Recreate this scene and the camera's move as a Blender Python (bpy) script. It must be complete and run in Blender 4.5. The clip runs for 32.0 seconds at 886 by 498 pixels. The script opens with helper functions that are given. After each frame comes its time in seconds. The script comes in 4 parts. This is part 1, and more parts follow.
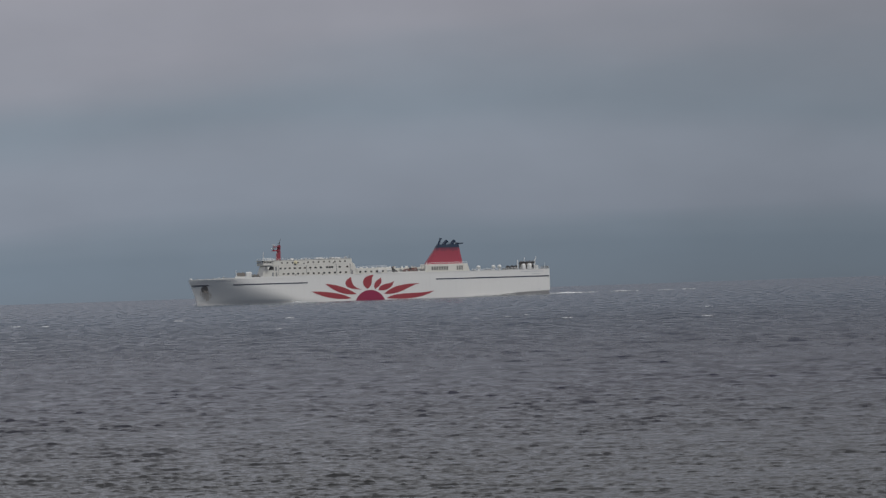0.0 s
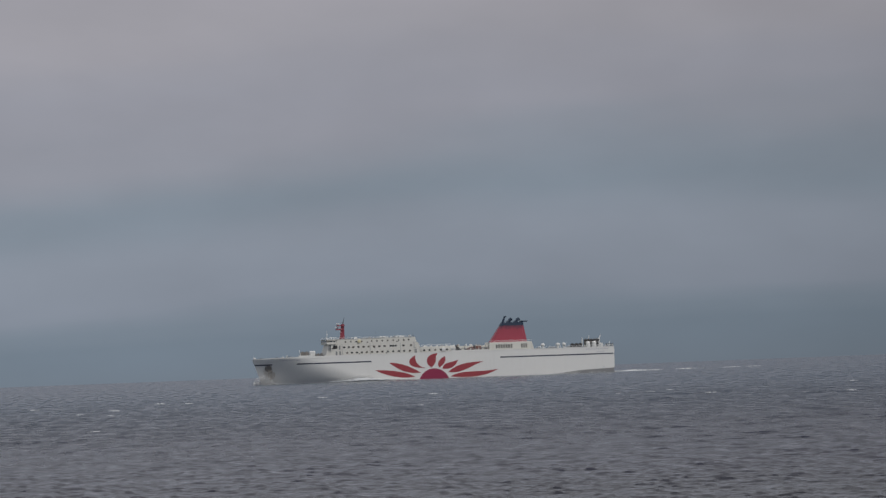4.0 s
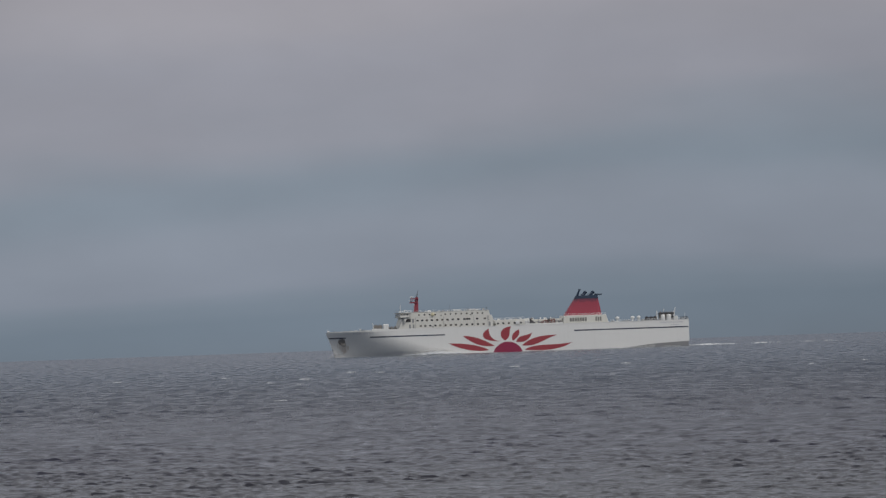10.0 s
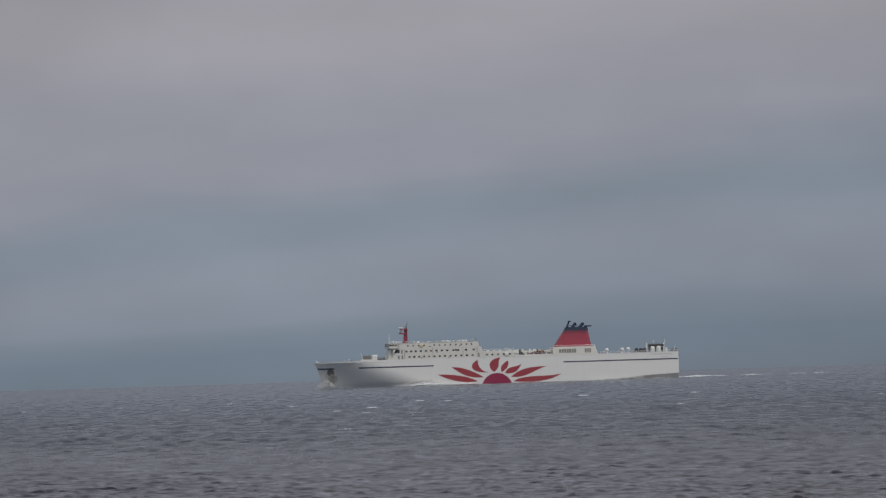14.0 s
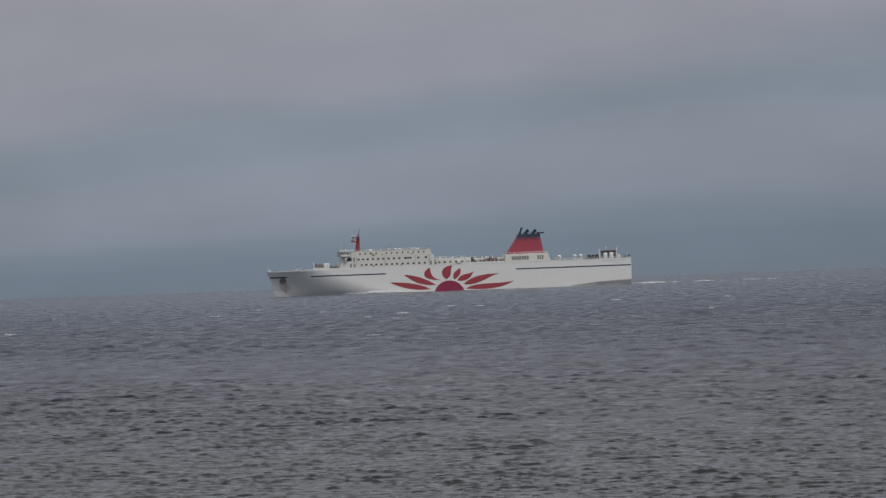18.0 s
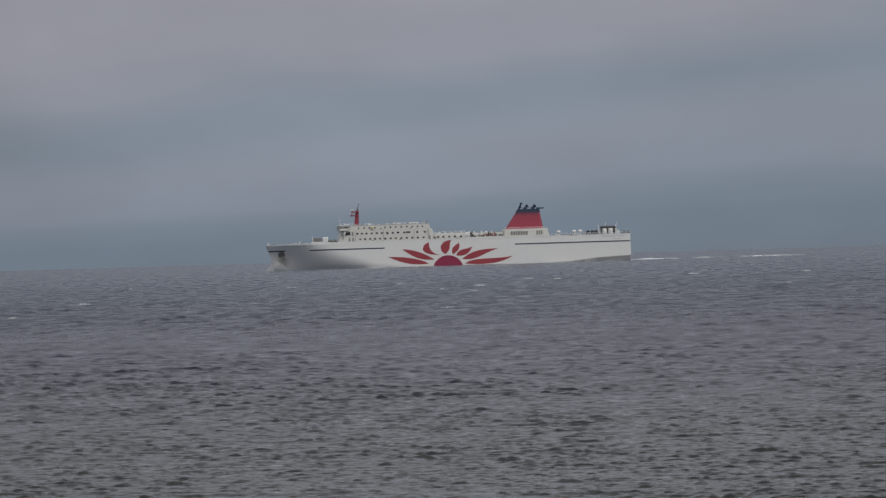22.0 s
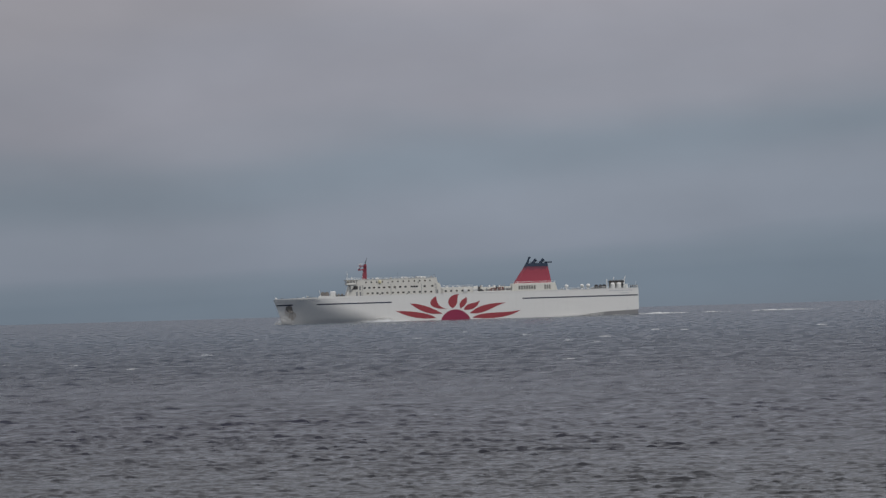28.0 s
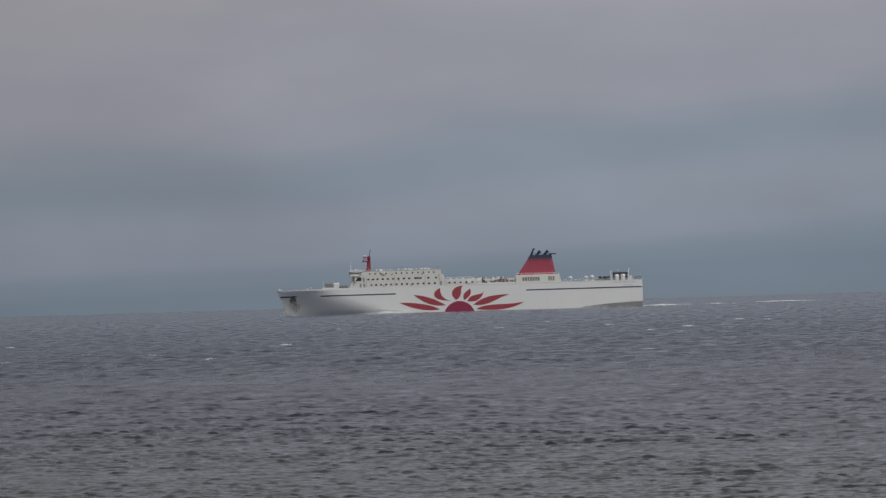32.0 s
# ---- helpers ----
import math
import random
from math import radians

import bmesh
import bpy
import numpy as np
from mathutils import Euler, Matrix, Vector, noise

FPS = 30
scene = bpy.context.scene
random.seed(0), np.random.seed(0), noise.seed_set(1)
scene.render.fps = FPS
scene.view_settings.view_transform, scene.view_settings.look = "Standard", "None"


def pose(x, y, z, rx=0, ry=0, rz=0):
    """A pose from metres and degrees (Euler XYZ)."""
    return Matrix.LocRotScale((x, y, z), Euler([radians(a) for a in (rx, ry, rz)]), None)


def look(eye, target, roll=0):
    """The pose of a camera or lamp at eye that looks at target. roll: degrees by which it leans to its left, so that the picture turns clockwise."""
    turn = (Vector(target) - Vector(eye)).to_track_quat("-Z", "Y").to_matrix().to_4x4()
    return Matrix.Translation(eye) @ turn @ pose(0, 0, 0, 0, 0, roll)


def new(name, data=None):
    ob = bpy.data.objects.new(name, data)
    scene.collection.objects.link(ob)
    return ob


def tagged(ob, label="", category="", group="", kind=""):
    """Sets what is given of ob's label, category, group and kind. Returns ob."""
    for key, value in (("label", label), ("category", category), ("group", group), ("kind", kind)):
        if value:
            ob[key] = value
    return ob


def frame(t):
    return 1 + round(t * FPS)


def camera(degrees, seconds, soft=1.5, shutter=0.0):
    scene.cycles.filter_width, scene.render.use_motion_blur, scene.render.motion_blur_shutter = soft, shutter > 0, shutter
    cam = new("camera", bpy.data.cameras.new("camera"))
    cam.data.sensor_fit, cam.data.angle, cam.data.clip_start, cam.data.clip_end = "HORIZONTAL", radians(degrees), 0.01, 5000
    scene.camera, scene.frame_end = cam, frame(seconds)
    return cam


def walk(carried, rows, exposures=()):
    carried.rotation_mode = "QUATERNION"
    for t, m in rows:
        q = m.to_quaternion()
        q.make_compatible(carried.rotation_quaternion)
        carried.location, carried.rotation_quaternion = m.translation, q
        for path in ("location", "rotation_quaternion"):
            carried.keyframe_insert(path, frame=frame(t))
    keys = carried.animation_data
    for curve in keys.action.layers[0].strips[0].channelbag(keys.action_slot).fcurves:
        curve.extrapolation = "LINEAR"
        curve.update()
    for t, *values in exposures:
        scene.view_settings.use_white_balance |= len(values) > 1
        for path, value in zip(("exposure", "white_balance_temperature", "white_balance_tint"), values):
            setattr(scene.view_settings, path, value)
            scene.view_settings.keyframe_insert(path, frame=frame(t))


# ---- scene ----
cam = camera(7.828, 32.0, soft=1.4)
EYE = Vector((0, 0, 12.0))


def aim(yaw, tilt, roll):
    """The camera's pose: degrees to the right of +y, above the level, and of lean."""
    a, b = radians(yaw), radians(tilt)
    return look(EYE, EYE + 100 * Vector((math.sin(a) * math.cos(b), math.cos(a) * math.cos(b), math.sin(b))), roll)


walk(cam, [
    (0, aim(3.616, 0.229, -1.923)), (0.5, aim(3.544, 0.350, -1.960)), (1, aim(3.502, 0.532, -2.032)), (1.5, aim(3.486, 0.653, -1.919)),
    (2, aim(3.489, 0.712, -2.001)), (2.5, aim(3.444, 0.802, -2.201)), (3, aim(3.264, 0.867, -1.927)), (3.5, aim(2.855, 0.906, -2.006)),
    (4, aim(2.344, 0.941, -2.169)), (4.5, aim(2.075, 0.961, -2.247)), (6.5, aim(1.493, 1.124, -2.044)), (7, aim(1.192, 1.169, -1.907)),
    (7.5, aim(0.959, 1.175, -1.732)), (8, aim(0.863, 1.075, -1.970)), (8.5, aim(0.744, 0.928, -2.154)), (9, aim(0.741, 0.805, -2.067)),
    (9.5, aim(0.758, 0.732, -1.663)), (10, aim(0.574, 0.727, -1.980)), (10.5, aim(0.467, 0.689, -1.979)), (11, aim(0.466, 0.679, -1.987)),
    (11.5, aim(0.520, 0.704, -1.956)), (12, aim(0.529, 0.732, -2.034)), (12.5, aim(0.498, 0.763, -1.770)), (13, aim(0.330, 0.819, -1.749)),
    (13.5, aim(0.069, 0.922, -1.783)), (15.5, aim(-0.158, 1.058, -1.803)), (16, aim(-0.125, 0.953, -1.803)), (16.5, aim(-0.111, 0.803, -1.965)),
    (17, aim(-0.293, 0.579, -2.054)), (17.5, aim(-0.326, 0.354, -2.044)), (18, aim(-0.407, 0.168, -2.079)), (18.5, aim(-0.612, -0.017, -2.138)),
    (19, aim(-0.753, -0.153, -2.092)), (19.5, aim(-0.850, -0.207, -2.135)), (20, aim(-0.928, -0.255, -2.034)), (20.5, aim(-0.776, -0.252, -1.889)),
    (21, aim(-0.941, -0.231, -1.931)), (21.5, aim(-1.136, -0.142, -1.685)), (22, aim(-1.147, -0.056, -1.683)), (22.5, aim(-1.229, 0.026, -1.792)),
    (23, aim(-1.270, 0.093, -1.524)), (23.5, aim(-1.391, 0.224, -1.531)), (24, aim(-1.546, 0.370, -1.517)), (24.5, aim(-1.618, 0.490, -1.406)),
    (25, aim(-1.668, 0.576, -1.490)), (25.5, aim(-1.679, 0.540, -1.465)), (27.5, aim(-2.098, 0.416, -1.659)), (28, aim(-2.317, 0.425, -1.657)),
    (28.5, aim(-2.543, 0.435, -1.921)), (29, aim(-2.613, 0.418, -1.918)), (29.5, aim(-2.640, 0.401, -1.933)), (30, aim(-2.745, 0.447, -1.929)),
    (30.5, aim(-2.822, 0.482, -1.886)), (31, aim(-2.916, 0.447, -1.817)), (31.5, aim(-3.016, 0.399, -1.688)), (32, aim(-3.098, 0.352, -1.652)),
])
scene.view_settings.exposure = 0.24

# ---- light: an overcast sky, brighter behind the camera ----
SUN = Vector((0.42, -0.62, 0.95)).normalized()
sun = new("sun", bpy.data.lights.new("sun", "SUN"))
sun.data.energy, sun.data.angle, sun.data.color = 1.4, radians(14), (1.0, 0.975, 0.945)
sun.matrix_world = look(SUN * 3000, (0, 0, 0))

world = bpy.data.worlds.new("overcast")
scene.world = world
world.use_nodes = True
wn, wl = world.node_tree.nodes, world.node_tree.links
wn.clear()


sky = wn.new("ShaderNodeTexSky")
sky.sky_type, sky.sun_disc = "NISHITA", False
sky.sun_elevation, sky.sun_rotation = math.asin(SUN.z), math.atan2(SUN.x, SUN.y)
coord = wn.new("ShaderNodeTexCoord")
# broad cloud banks, drawn out along the horizon and leaning a little
lie = wn.new("ShaderNodeMapping")
lie.inputs["Rotation"].default_value = (0, radians(2.5), 0)
lie.inputs["Scale"].default_value = (9, 4, 46)
wl.new(coord.outputs["Generated"], lie.inputs["Vector"])
banks = wn.new("ShaderNodeTexNoise")
banks.inputs["Scale"].default_value, banks.inputs["Detail"].default_value, banks.inputs["Roughness"].default_value = 1.0, 3.0, 0.45
wl.new(lie.outputs["Vector"], banks.inputs["Vector"])
lie2 = wn.new("ShaderNodeMapping")
lie2.inputs["Location"].default_value = (3.1, 0, 1.7)
lie2.inputs["Scale"].default_value = (22, 10, 44)
wl.new(coord.outputs["Generated"], lie2.inputs["Vector"])
wisps = wn.new("ShaderNodeTexNoise")
wisps.inputs["Scale"].default_value, wisps.inputs["Detail"].default_value, wisps.inputs["Roughness"].default_value = 1.0, 5.0, 0.5
wl.new(lie2.outputs["Vector"], wisps.inputs["Vector"])
split = wn.new("ShaderNodeSeparateXYZ")
wl.new(coord.outputs["Generated"], split.inputs[0])


def wmath(op, a, b):
    n = wn.new("ShaderNodeMath")
    n.operation = op
    for i, v in enumerate((a, b)):
        if isinstance(v, (int, float)):
            n.inputs[i].default_value = v
        else:
            wl.new(v, n.inputs[i])
    return n.outputs[0]


shift = wmath("MULTIPLY", wmath("SUBTRACT", banks.outputs["Fac"], 0.5), 0.030)
low = wmath("MINIMUM", wmath("MAXIMUM", wmath("MULTIPLY", split.outputs["Z"], 40.0), 0.10), 1.0)
# bearing in degrees from the middle of the view; the banks lean up towards the east
bearing = wmath("MULTIPLY", wmath("ARCTAN2", split.outputs["X"], split.outputs["Y"]), 180 / math.pi)
east = wmath("MAXIMUM", wmath("MINIMUM", bearing, 2.5), -8.0)
shift = wmath("SUBTRACT", shift, wmath("MULTIPLY", east, 0.0010))
height = wmath("ADD", split.outputs["Z"], wmath("MULTIPLY", shift, low))
height = wmath("SUBTRACT", height, wmath("MULTIPLY", wmath("MINIMUM", east, 0.5), 0.0005))
span = wn.new("ShaderNodeMapRange")
span.inputs["From Min"].default_value, span.inputs["From Max"].default_value = -0.01, 0.30
wl.new(height, span.inputs["Value"])
ramp = wn.new("ShaderNodeValToRGB")
ramp.color_ramp.interpolation = "EASE"
CLOUDS = ((-0.006, (0.128, 0.158, 0.196)), (0.003, (0.137, 0.174, 0.219)), (0.0055, (0.152, 0.188, 0.234)), (0.0090, (0.190, 0.217, 0.267)),
          (0.015, (0.198, 0.225, 0.275)), (0.024, (0.174, 0.209, 0.257)), (0.039, (0.240, 0.245, 0.288)), (0.056, (0.276, 0.268, 0.301)),
          (0.10, (0.206, 0.214, 0.248)), (0.19, (0.248, 0.256, 0.288)), (0.29, (0.39, 0.395, 0.420)))
for i, (z, rgb) in enumerate(CLOUDS):
    at = (z + 0.01) / 0.31
    stop = ramp.color_ramp.elements[i] if i < 2 else ramp.color_ramp.elements.new(at)
    stop.position, stop.color = at, (*rgb, 1)
wl.new(span.outputs["Result"], ramp.inputs["Fac"])
vary = wn.new("ShaderNodeMapRange")
vary.inputs["From Min"].default_value, vary.inputs["From Max"].default_value = 0.3, 0.7
vary.inputs["To Min"].default_value, vary.inputs["To Max"].default_value = 0.92, 1.08
wl.new(wisps.outputs["Fac"], vary.inputs["Value"])
tint = wn.new("ShaderNodeVectorMath")
tint.operation = "SCALE"
wl.new(ramp.outputs["Color"], tint.inputs[0])
wl.new(vary.outputs["Result"], tint.inputs["Scale"])
# lens vignetting painted into the sky's brightness: dimmer to either side of the middle
spread = wn.new("ShaderNodeMapRange")
spread.inputs["From Min"].default_value, spread.inputs["From Max"].default_value = -25, 25
wl.new(bearing, spread.inputs["Value"])
# thin holds the dimming at each bearing
thin = wn.new("ShaderNodeValToRGB")
thin.color_ramp.interpolation = "EASE"
for i, (deg, much) in enumerate(((-24, 0.80), (-7.5, 0.74), (-3.0, 0.86), (-0.5, 0.88), (2.5, 0.84), (7.5, 0.70), (24, 0.80))):
    stop = thin.color_ramp.elements[i] if i < 2 else thin.color_ramp.elements.new((deg + 25) / 50)
    stop.position, stop.color = (deg + 25) / 50, (much, much, much, 1)
wl.new(spread.outputs["Result"], thin.inputs["Fac"])
cover = wn.new("ShaderNodeVectorMath")
cover.operation = "MULTIPLY"
wl.new(tint.outputs["Vector"], cover.inputs[0])
wl.new(thin.outputs["Color"], cover.inputs[1])
back_sky = wn.new("ShaderNodeBackground")
back_sky.inputs["Strength"].default_value = 0.05
wl.new(sky.outputs["Color"], back_sky.inputs["Color"])
back_cloud = wn.new("ShaderNodeBackground")
back_cloud.inputs["Strength"].default_value = 1.18
wl.new(cover.outputs["Vector"], back_cloud.inputs["Color"])
both = wn.new("ShaderNodeMixShader")
both.inputs["Fac"].default_value = 0.93
wl.new(back_sky.outputs[0], both.inputs[1])
wl.new(back_cloud.outputs[0], both.inputs[2])
world_out = wn.new("ShaderNodeOutputWorld")
wl.new(both.outputs[0], world_out.inputs["Surface"])


# ---- materials ----
def material(name, rgb, rough=0.5, metal=0.0, patch=0.0, patch_scale=0.3, patch_rgb=None, grain=0.0, grain_scale=8.0,
             streak=0.0, streak_rgb=(0.30, 0.20, 0.12), bump=0.0):
    """A painted or bare surface: broad patches, running streaks, fine grain and relief, in object space (metres)."""
    m = bpy.data.materials.new(name)
    m.use_nodes = True
    n, l = m.node_tree.nodes, m.node_tree.links
    p = n["Principled BSDF"]
    p.inputs["Base Color"].default_value = (*rgb, 1)
    p.inputs["Roughness"].default_value, p.inputs["Metallic"].default_value = rough, metal
    tc = n.new("ShaderNodeTexCoord")
    col = None

    def noise_at(scale, detail, stretch=(1, 1, 1)):
        mp = n.new("ShaderNodeMapping")
        mp.inputs["Scale"].default_value = stretch
        l.new(tc.outputs["Object"], mp.inputs["Vector"])
        t = n.new("ShaderNodeTexNoise")
        t.inputs["Scale"].default_value, t.inputs["Detail"].default_value = scale, detail
        l.new(mp.outputs["Vector"], t.inputs["Vector"])
        return t.outputs["Fac"]

    def blend(fac, lo, hi, amount, rgb2):
        nonlocal col
        r = n.new("ShaderNodeMapRange")
        r.inputs["From Min"].default_value, r.inputs["From Max"].default_value = lo, hi
        r.inputs["To Max"].default_value = amount
        l.new(fac, r.inputs["Value"])
        x = n.new("ShaderNodeMix")
        x.data_type = "RGBA"
        l.new(r.outputs["Result"], x.inputs["Factor"])
        if col is None:
            x.inputs["A"].default_value = (*rgb, 1)
        else:
            l.new(col, x.inputs["A"])
        x.inputs["B"].default_value = (*rgb2, 1)
        col = x.outputs["Result"]
        l.new(col, p.inputs["Base Color"])

    if patch:
        blend(noise_at(patch_scale, 4), 0.40, 0.72, patch, patch_rgb or tuple(0.55 * c for c in rgb))
    if streak:
        blend(noise_at(1.0, 5, (0.9, 0.9, 0.06)), 0.52, 0.80, streak, streak_rgb)
    if grain:
        blend(noise_at(grain_scale, 3), 0.35, 0.75, grain, tuple(0.6 * c for c in rgb))
    if bump:
        b = n.new("ShaderNodeBump")
        b.inputs["Strength"].default_value, b.inputs["Distance"].default_value = 0.5, bump
        l.new(noise_at(grain_scale * 0.5, 3), b.inputs["Height"])
        l.new(b.outputs["Normal"], p.inputs["Normal"])
    return m


HULL_WHITE = material("hull_white", (0.775, 0.770, 0.745), 0.42, patch=0.10, patch_scale=0.05, patch_rgb=(0.60, 0.61, 0.64),
                      streak=0.09, streak_rgb=(0.52, 0.49, 0.45), grain=0.06, grain_scale=1.5, bump=0.01)
HOUSE_WHITE = material("house_white", (0.715, 0.70, 0.65), 0.45, patch=0.18, patch_scale=0.15, patch_rgb=(0.62, 0.60, 0.54),
                       streak=0.35, streak_rgb=(0.50, 0.42, 0.30), grain=0.08, grain_scale=3)
GEAR_WHITE = material("gear_white", (0.76, 0.76, 0.75), 0.45, patch=0.2, patch_scale=0.8, streak=0.3, streak_rgb=(0.45, 0.36, 0.26))
BOOT_GREY = material("boot_grey", (0.26, 0.26, 0.265), 0.55, patch=0.3, patch_scale=0.15, patch_rgb=(0.27, 0.26, 0.25), grain=0.15)
NAVY = material("navy_paint", (0.022, 0.028, 0.060), 0.45, patch=0.3, patch_scale=0.3, patch_rgb=(0.06, 0.065, 0.09))
CAP_NAVY = material("funnel_navy", (0.012, 0.030, 0.065), 0.5, patch=0.35, patch_scale=0.5, patch_rgb=(0.03, 0.04, 0.05))
FUNNEL_RED = material("funnel_red", (0.30, 0.042, 0.070), 0.45, patch=0.25, patch_scale=0.2, patch_rgb=(0.25, 0.04, 0.05), streak=0.18, streak_rgb=(0.22, 0.04, 0.04))
PETAL_RED = material("petal_red", (0.34, 0.052, 0.066), 0.45, patch=0.3, patch_scale=0.25, patch_rgb=(0.40, 0.085, 0.085), grain=0.1, grain_scale=2)
# soot from the pipes has darkened the upper part of the red
fn, fl = FUNNEL_RED.node_tree.nodes, FUNNEL_RED.node_tree.links
fp = fn["Principled BSDF"]
painted = fp.inputs["Base Color"].links[0].from_socket
where = fn.new("ShaderNodeTexCoord")
high = fn.new("ShaderNodeSeparateXYZ")
fl.new(where.outputs["Object"], high.inputs[0])
smut = fn.new("ShaderNodeTexNoise")
smut.inputs["Scale"].default_value, smut.inputs["Detail"].default_value = 0.5, 4.0
fl.new(where.outputs["Object"], smut.inputs["Vector"])
drift = fn.new("ShaderNodeMath")
drift.operation, drift.inputs[1].default_value = "MULTIPLY_ADD", 3.0
fl.new(smut.outputs["Fac"], drift.inputs[0])
fl.new(high.outputs["Z"], drift.inputs[2])
soot = fn.new("ShaderNodeMapRange")
soot.inputs["From Min"].default_value, soot.inputs["From Max"].default_value, soot.inputs["To Max"].default_value = 26.1, 28.1, 0.75
fl.new(drift.outputs[0], soot.inputs["Value"])
sooty = fn.new("ShaderNodeMix")
sooty.data_type = "RGBA"
sooty.inputs["B"].default_value = (0.035, 0.030, 0.055, 1)
fl.new(soot.outputs["Result"], sooty.inputs["Factor"])
fl.new(painted, sooty.inputs["A"])
fl.new(sooty.outputs["Result"], fp.inputs["Base Color"])
MAST_RED = material("mast_red", (0.21, 0.030, 0.050), 0.5, patch=0.3, patch_scale=0.6, patch_rgb=(0.15, 0.03, 0.04))
LOUVRE = material("louvre_grey", (0.25, 0.245, 0.23), 0.55, patch=0.3, patch_scale=0.6)
DISC_RED = material("disc_crimson", (0.29, 0.028, 0.080), 0.45, patch=0.3, patch_scale=0.25, patch_rgb=(0.28, 0.05, 0.07))
DECK_GREEN = material("deck_paint", (0.16, 0.19, 0.17), 0.7, patch=0.4, patch_scale=0.3, grain=0.2)
GLASS = material("dark_glass", (0.015, 0.018, 0.022), 0.12, patch=0.3, patch_scale=0.4, patch_rgb=(0.05, 0.05, 0.045))
gn, gl = GLASS.node_tree.nodes, GLASS.node_tree.links
info = gn.new("ShaderNodeObjectInfo")
curtain = gn.new("ShaderNodeValToRGB")
curtain.color_ramp.interpolation = "CONSTANT"
for k, (at, rgb) in enumerate(((0.0, (0.014, 0.017, 0.021)), (0.55, (0.045, 0.034, 0.026)), (0.80, (0.10, 0.085, 0.065)), (0.93, (0.03, 0.04, 0.05)))):
    stop = curtain.color_ramp.elements[k] if k < 2 else curtain.color_ramp.elements.new(at)
    stop.position, stop.color = at, (*rgb, 1)
gl.new(info.outputs["Random"], curtain.inputs["Fac"])
gl.new(curtain.outputs["Color"], gn["Principled BSDF"].inputs["Base Color"])
STEEL_DARK = material("dark_steel", (0.055, 0.055, 0.058), 0.55, metal=0.3, patch=0.4, patch_scale=0.9, patch_rgb=(0.12, 0.09, 0.07))
BROWN_GEAR = material("red_brown_paint", (0.20, 0.075, 0.060), 0.6, patch=0.5, patch_scale=0.7, patch_rgb=(0.12, 0.09, 0.08))
GREY_GEAR = material("grey_paint", (0.26, 0.27, 0.28), 0.55, patch=0.35, patch_scale=0.6, streak=0.2)
POCKET = material("pocket_grey", (0.20, 0.19, 0.18), 0.6, patch=0.5, patch_scale=0.6, patch_rgb=(0.30, 0.25, 0.21))
STAIN = material("rust_stain", (0.56, 0.51, 0.45), 0.6, patch=0.6, patch_scale=0.5, patch_rgb=(0.66, 0.63, 0.60))
LETTER = material("faded_letter", (0.50, 0.51, 0.54), 0.5, patch=0.4, patch_scale=1.0, patch_rgb=(0.60, 0.60, 0.61))
CREAM = material("cream_plastic", (0.66, 0.60, 0.40), 0.4, patch=0.2, patch_scale=1.0)
SPRAY = material("spray", (0.80, 0.80, 0.79), 0.9, patch=0.3, patch_scale=0.8, patch_rgb=(0.68, 0.67, 0.66), grain=0.1, grain_scale=5)
FOAM = material("foam", (0.90, 0.91, 0.92), 0.85, patch=0.2, patch_scale=0.9, patch_rgb=(0.74, 0.76, 0.78), grain=0.05, grain_scale=6, bump=0.03)
# bubbles and drops let much of the light through
for wet in (SPRAY, FOAM):
    sn, sl = wet.node_tree.nodes, wet.node_tree.links
    glow_through, both_ways = sn.new("ShaderNodeBsdfTranslucent"), sn.new("ShaderNodeMixShader")
    glow_through.inputs["Color"].default_value = (0.85, 0.86, 0.86, 1)
    both_ways.inputs["Fac"].default_value = 0.12
    sl.new(sn["Principled BSDF"].outputs[0], both_ways.inputs[1])
    sl.new(glow_through.outputs[0], both_ways.inputs[2])
    sl.new(both_ways.outputs[0], sn["Material Output"].inputs["Surface"])

WATER = bpy.data.materials.new("sea_water")
WATER.use_nodes = True
n, l = WATER.node_tree.nodes, WATER.node_tree.links
p = n["Principled BSDF"]
p.inputs["Roughness"].default_value, p.inputs["IOR"].default_value = 0.18, 1.333
tc = n.new("ShaderNodeTexCoord")
ripple = n.new("ShaderNodeTexNoise")
ripple.inputs["Scale"].default_value, ripple.inputs["Detail"].default_value, ripple.inputs["Roughness"].default_value = 3.2, 3.0, 0.6
mp = n.new("ShaderNodeMapping")
mp.inputs["Scale"].default_value = (0.55, 1.0, 1.0)
l.new(tc.outputs["Object"], mp.inputs["Vector"])
l.new(mp.outputs["Vector"], ripple.inputs["Vector"])
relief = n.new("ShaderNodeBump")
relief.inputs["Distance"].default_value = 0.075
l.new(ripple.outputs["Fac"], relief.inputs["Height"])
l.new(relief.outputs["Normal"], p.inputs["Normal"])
# cat's paws: gusts roughen the surface in streaks of every size
lay = n.new("ShaderNodeMapping")
lay.inputs["Rotation"].default_value = (0, 0, radians(0.5))
lay.inputs["Scale"].default_value = (0.28, 0.036, 1.0)
l.new(tc.outputs["Object"], lay.inputs["Vector"])
paws = n.new("ShaderNodeTexNoise")
paws.inputs["Scale"].default_value, paws.inputs["Detail"].default_value, paws.inputs["Roughness"].default_value = 1.0, 7.0, 0.72
l.new(lay.outputs["Vector"], paws.inputs["Vector"])
rub = n.new("ShaderNodeMapRange")
rub.inputs["From Min"].default_value, rub.inputs["From Max"].default_value = 0.38, 0.60
rub.inputs["To Min"].default_value, rub.inputs["To Max"].default_value = 0.12, 0.62
l.new(paws.outputs["Fac"], rub.inputs["Value"])
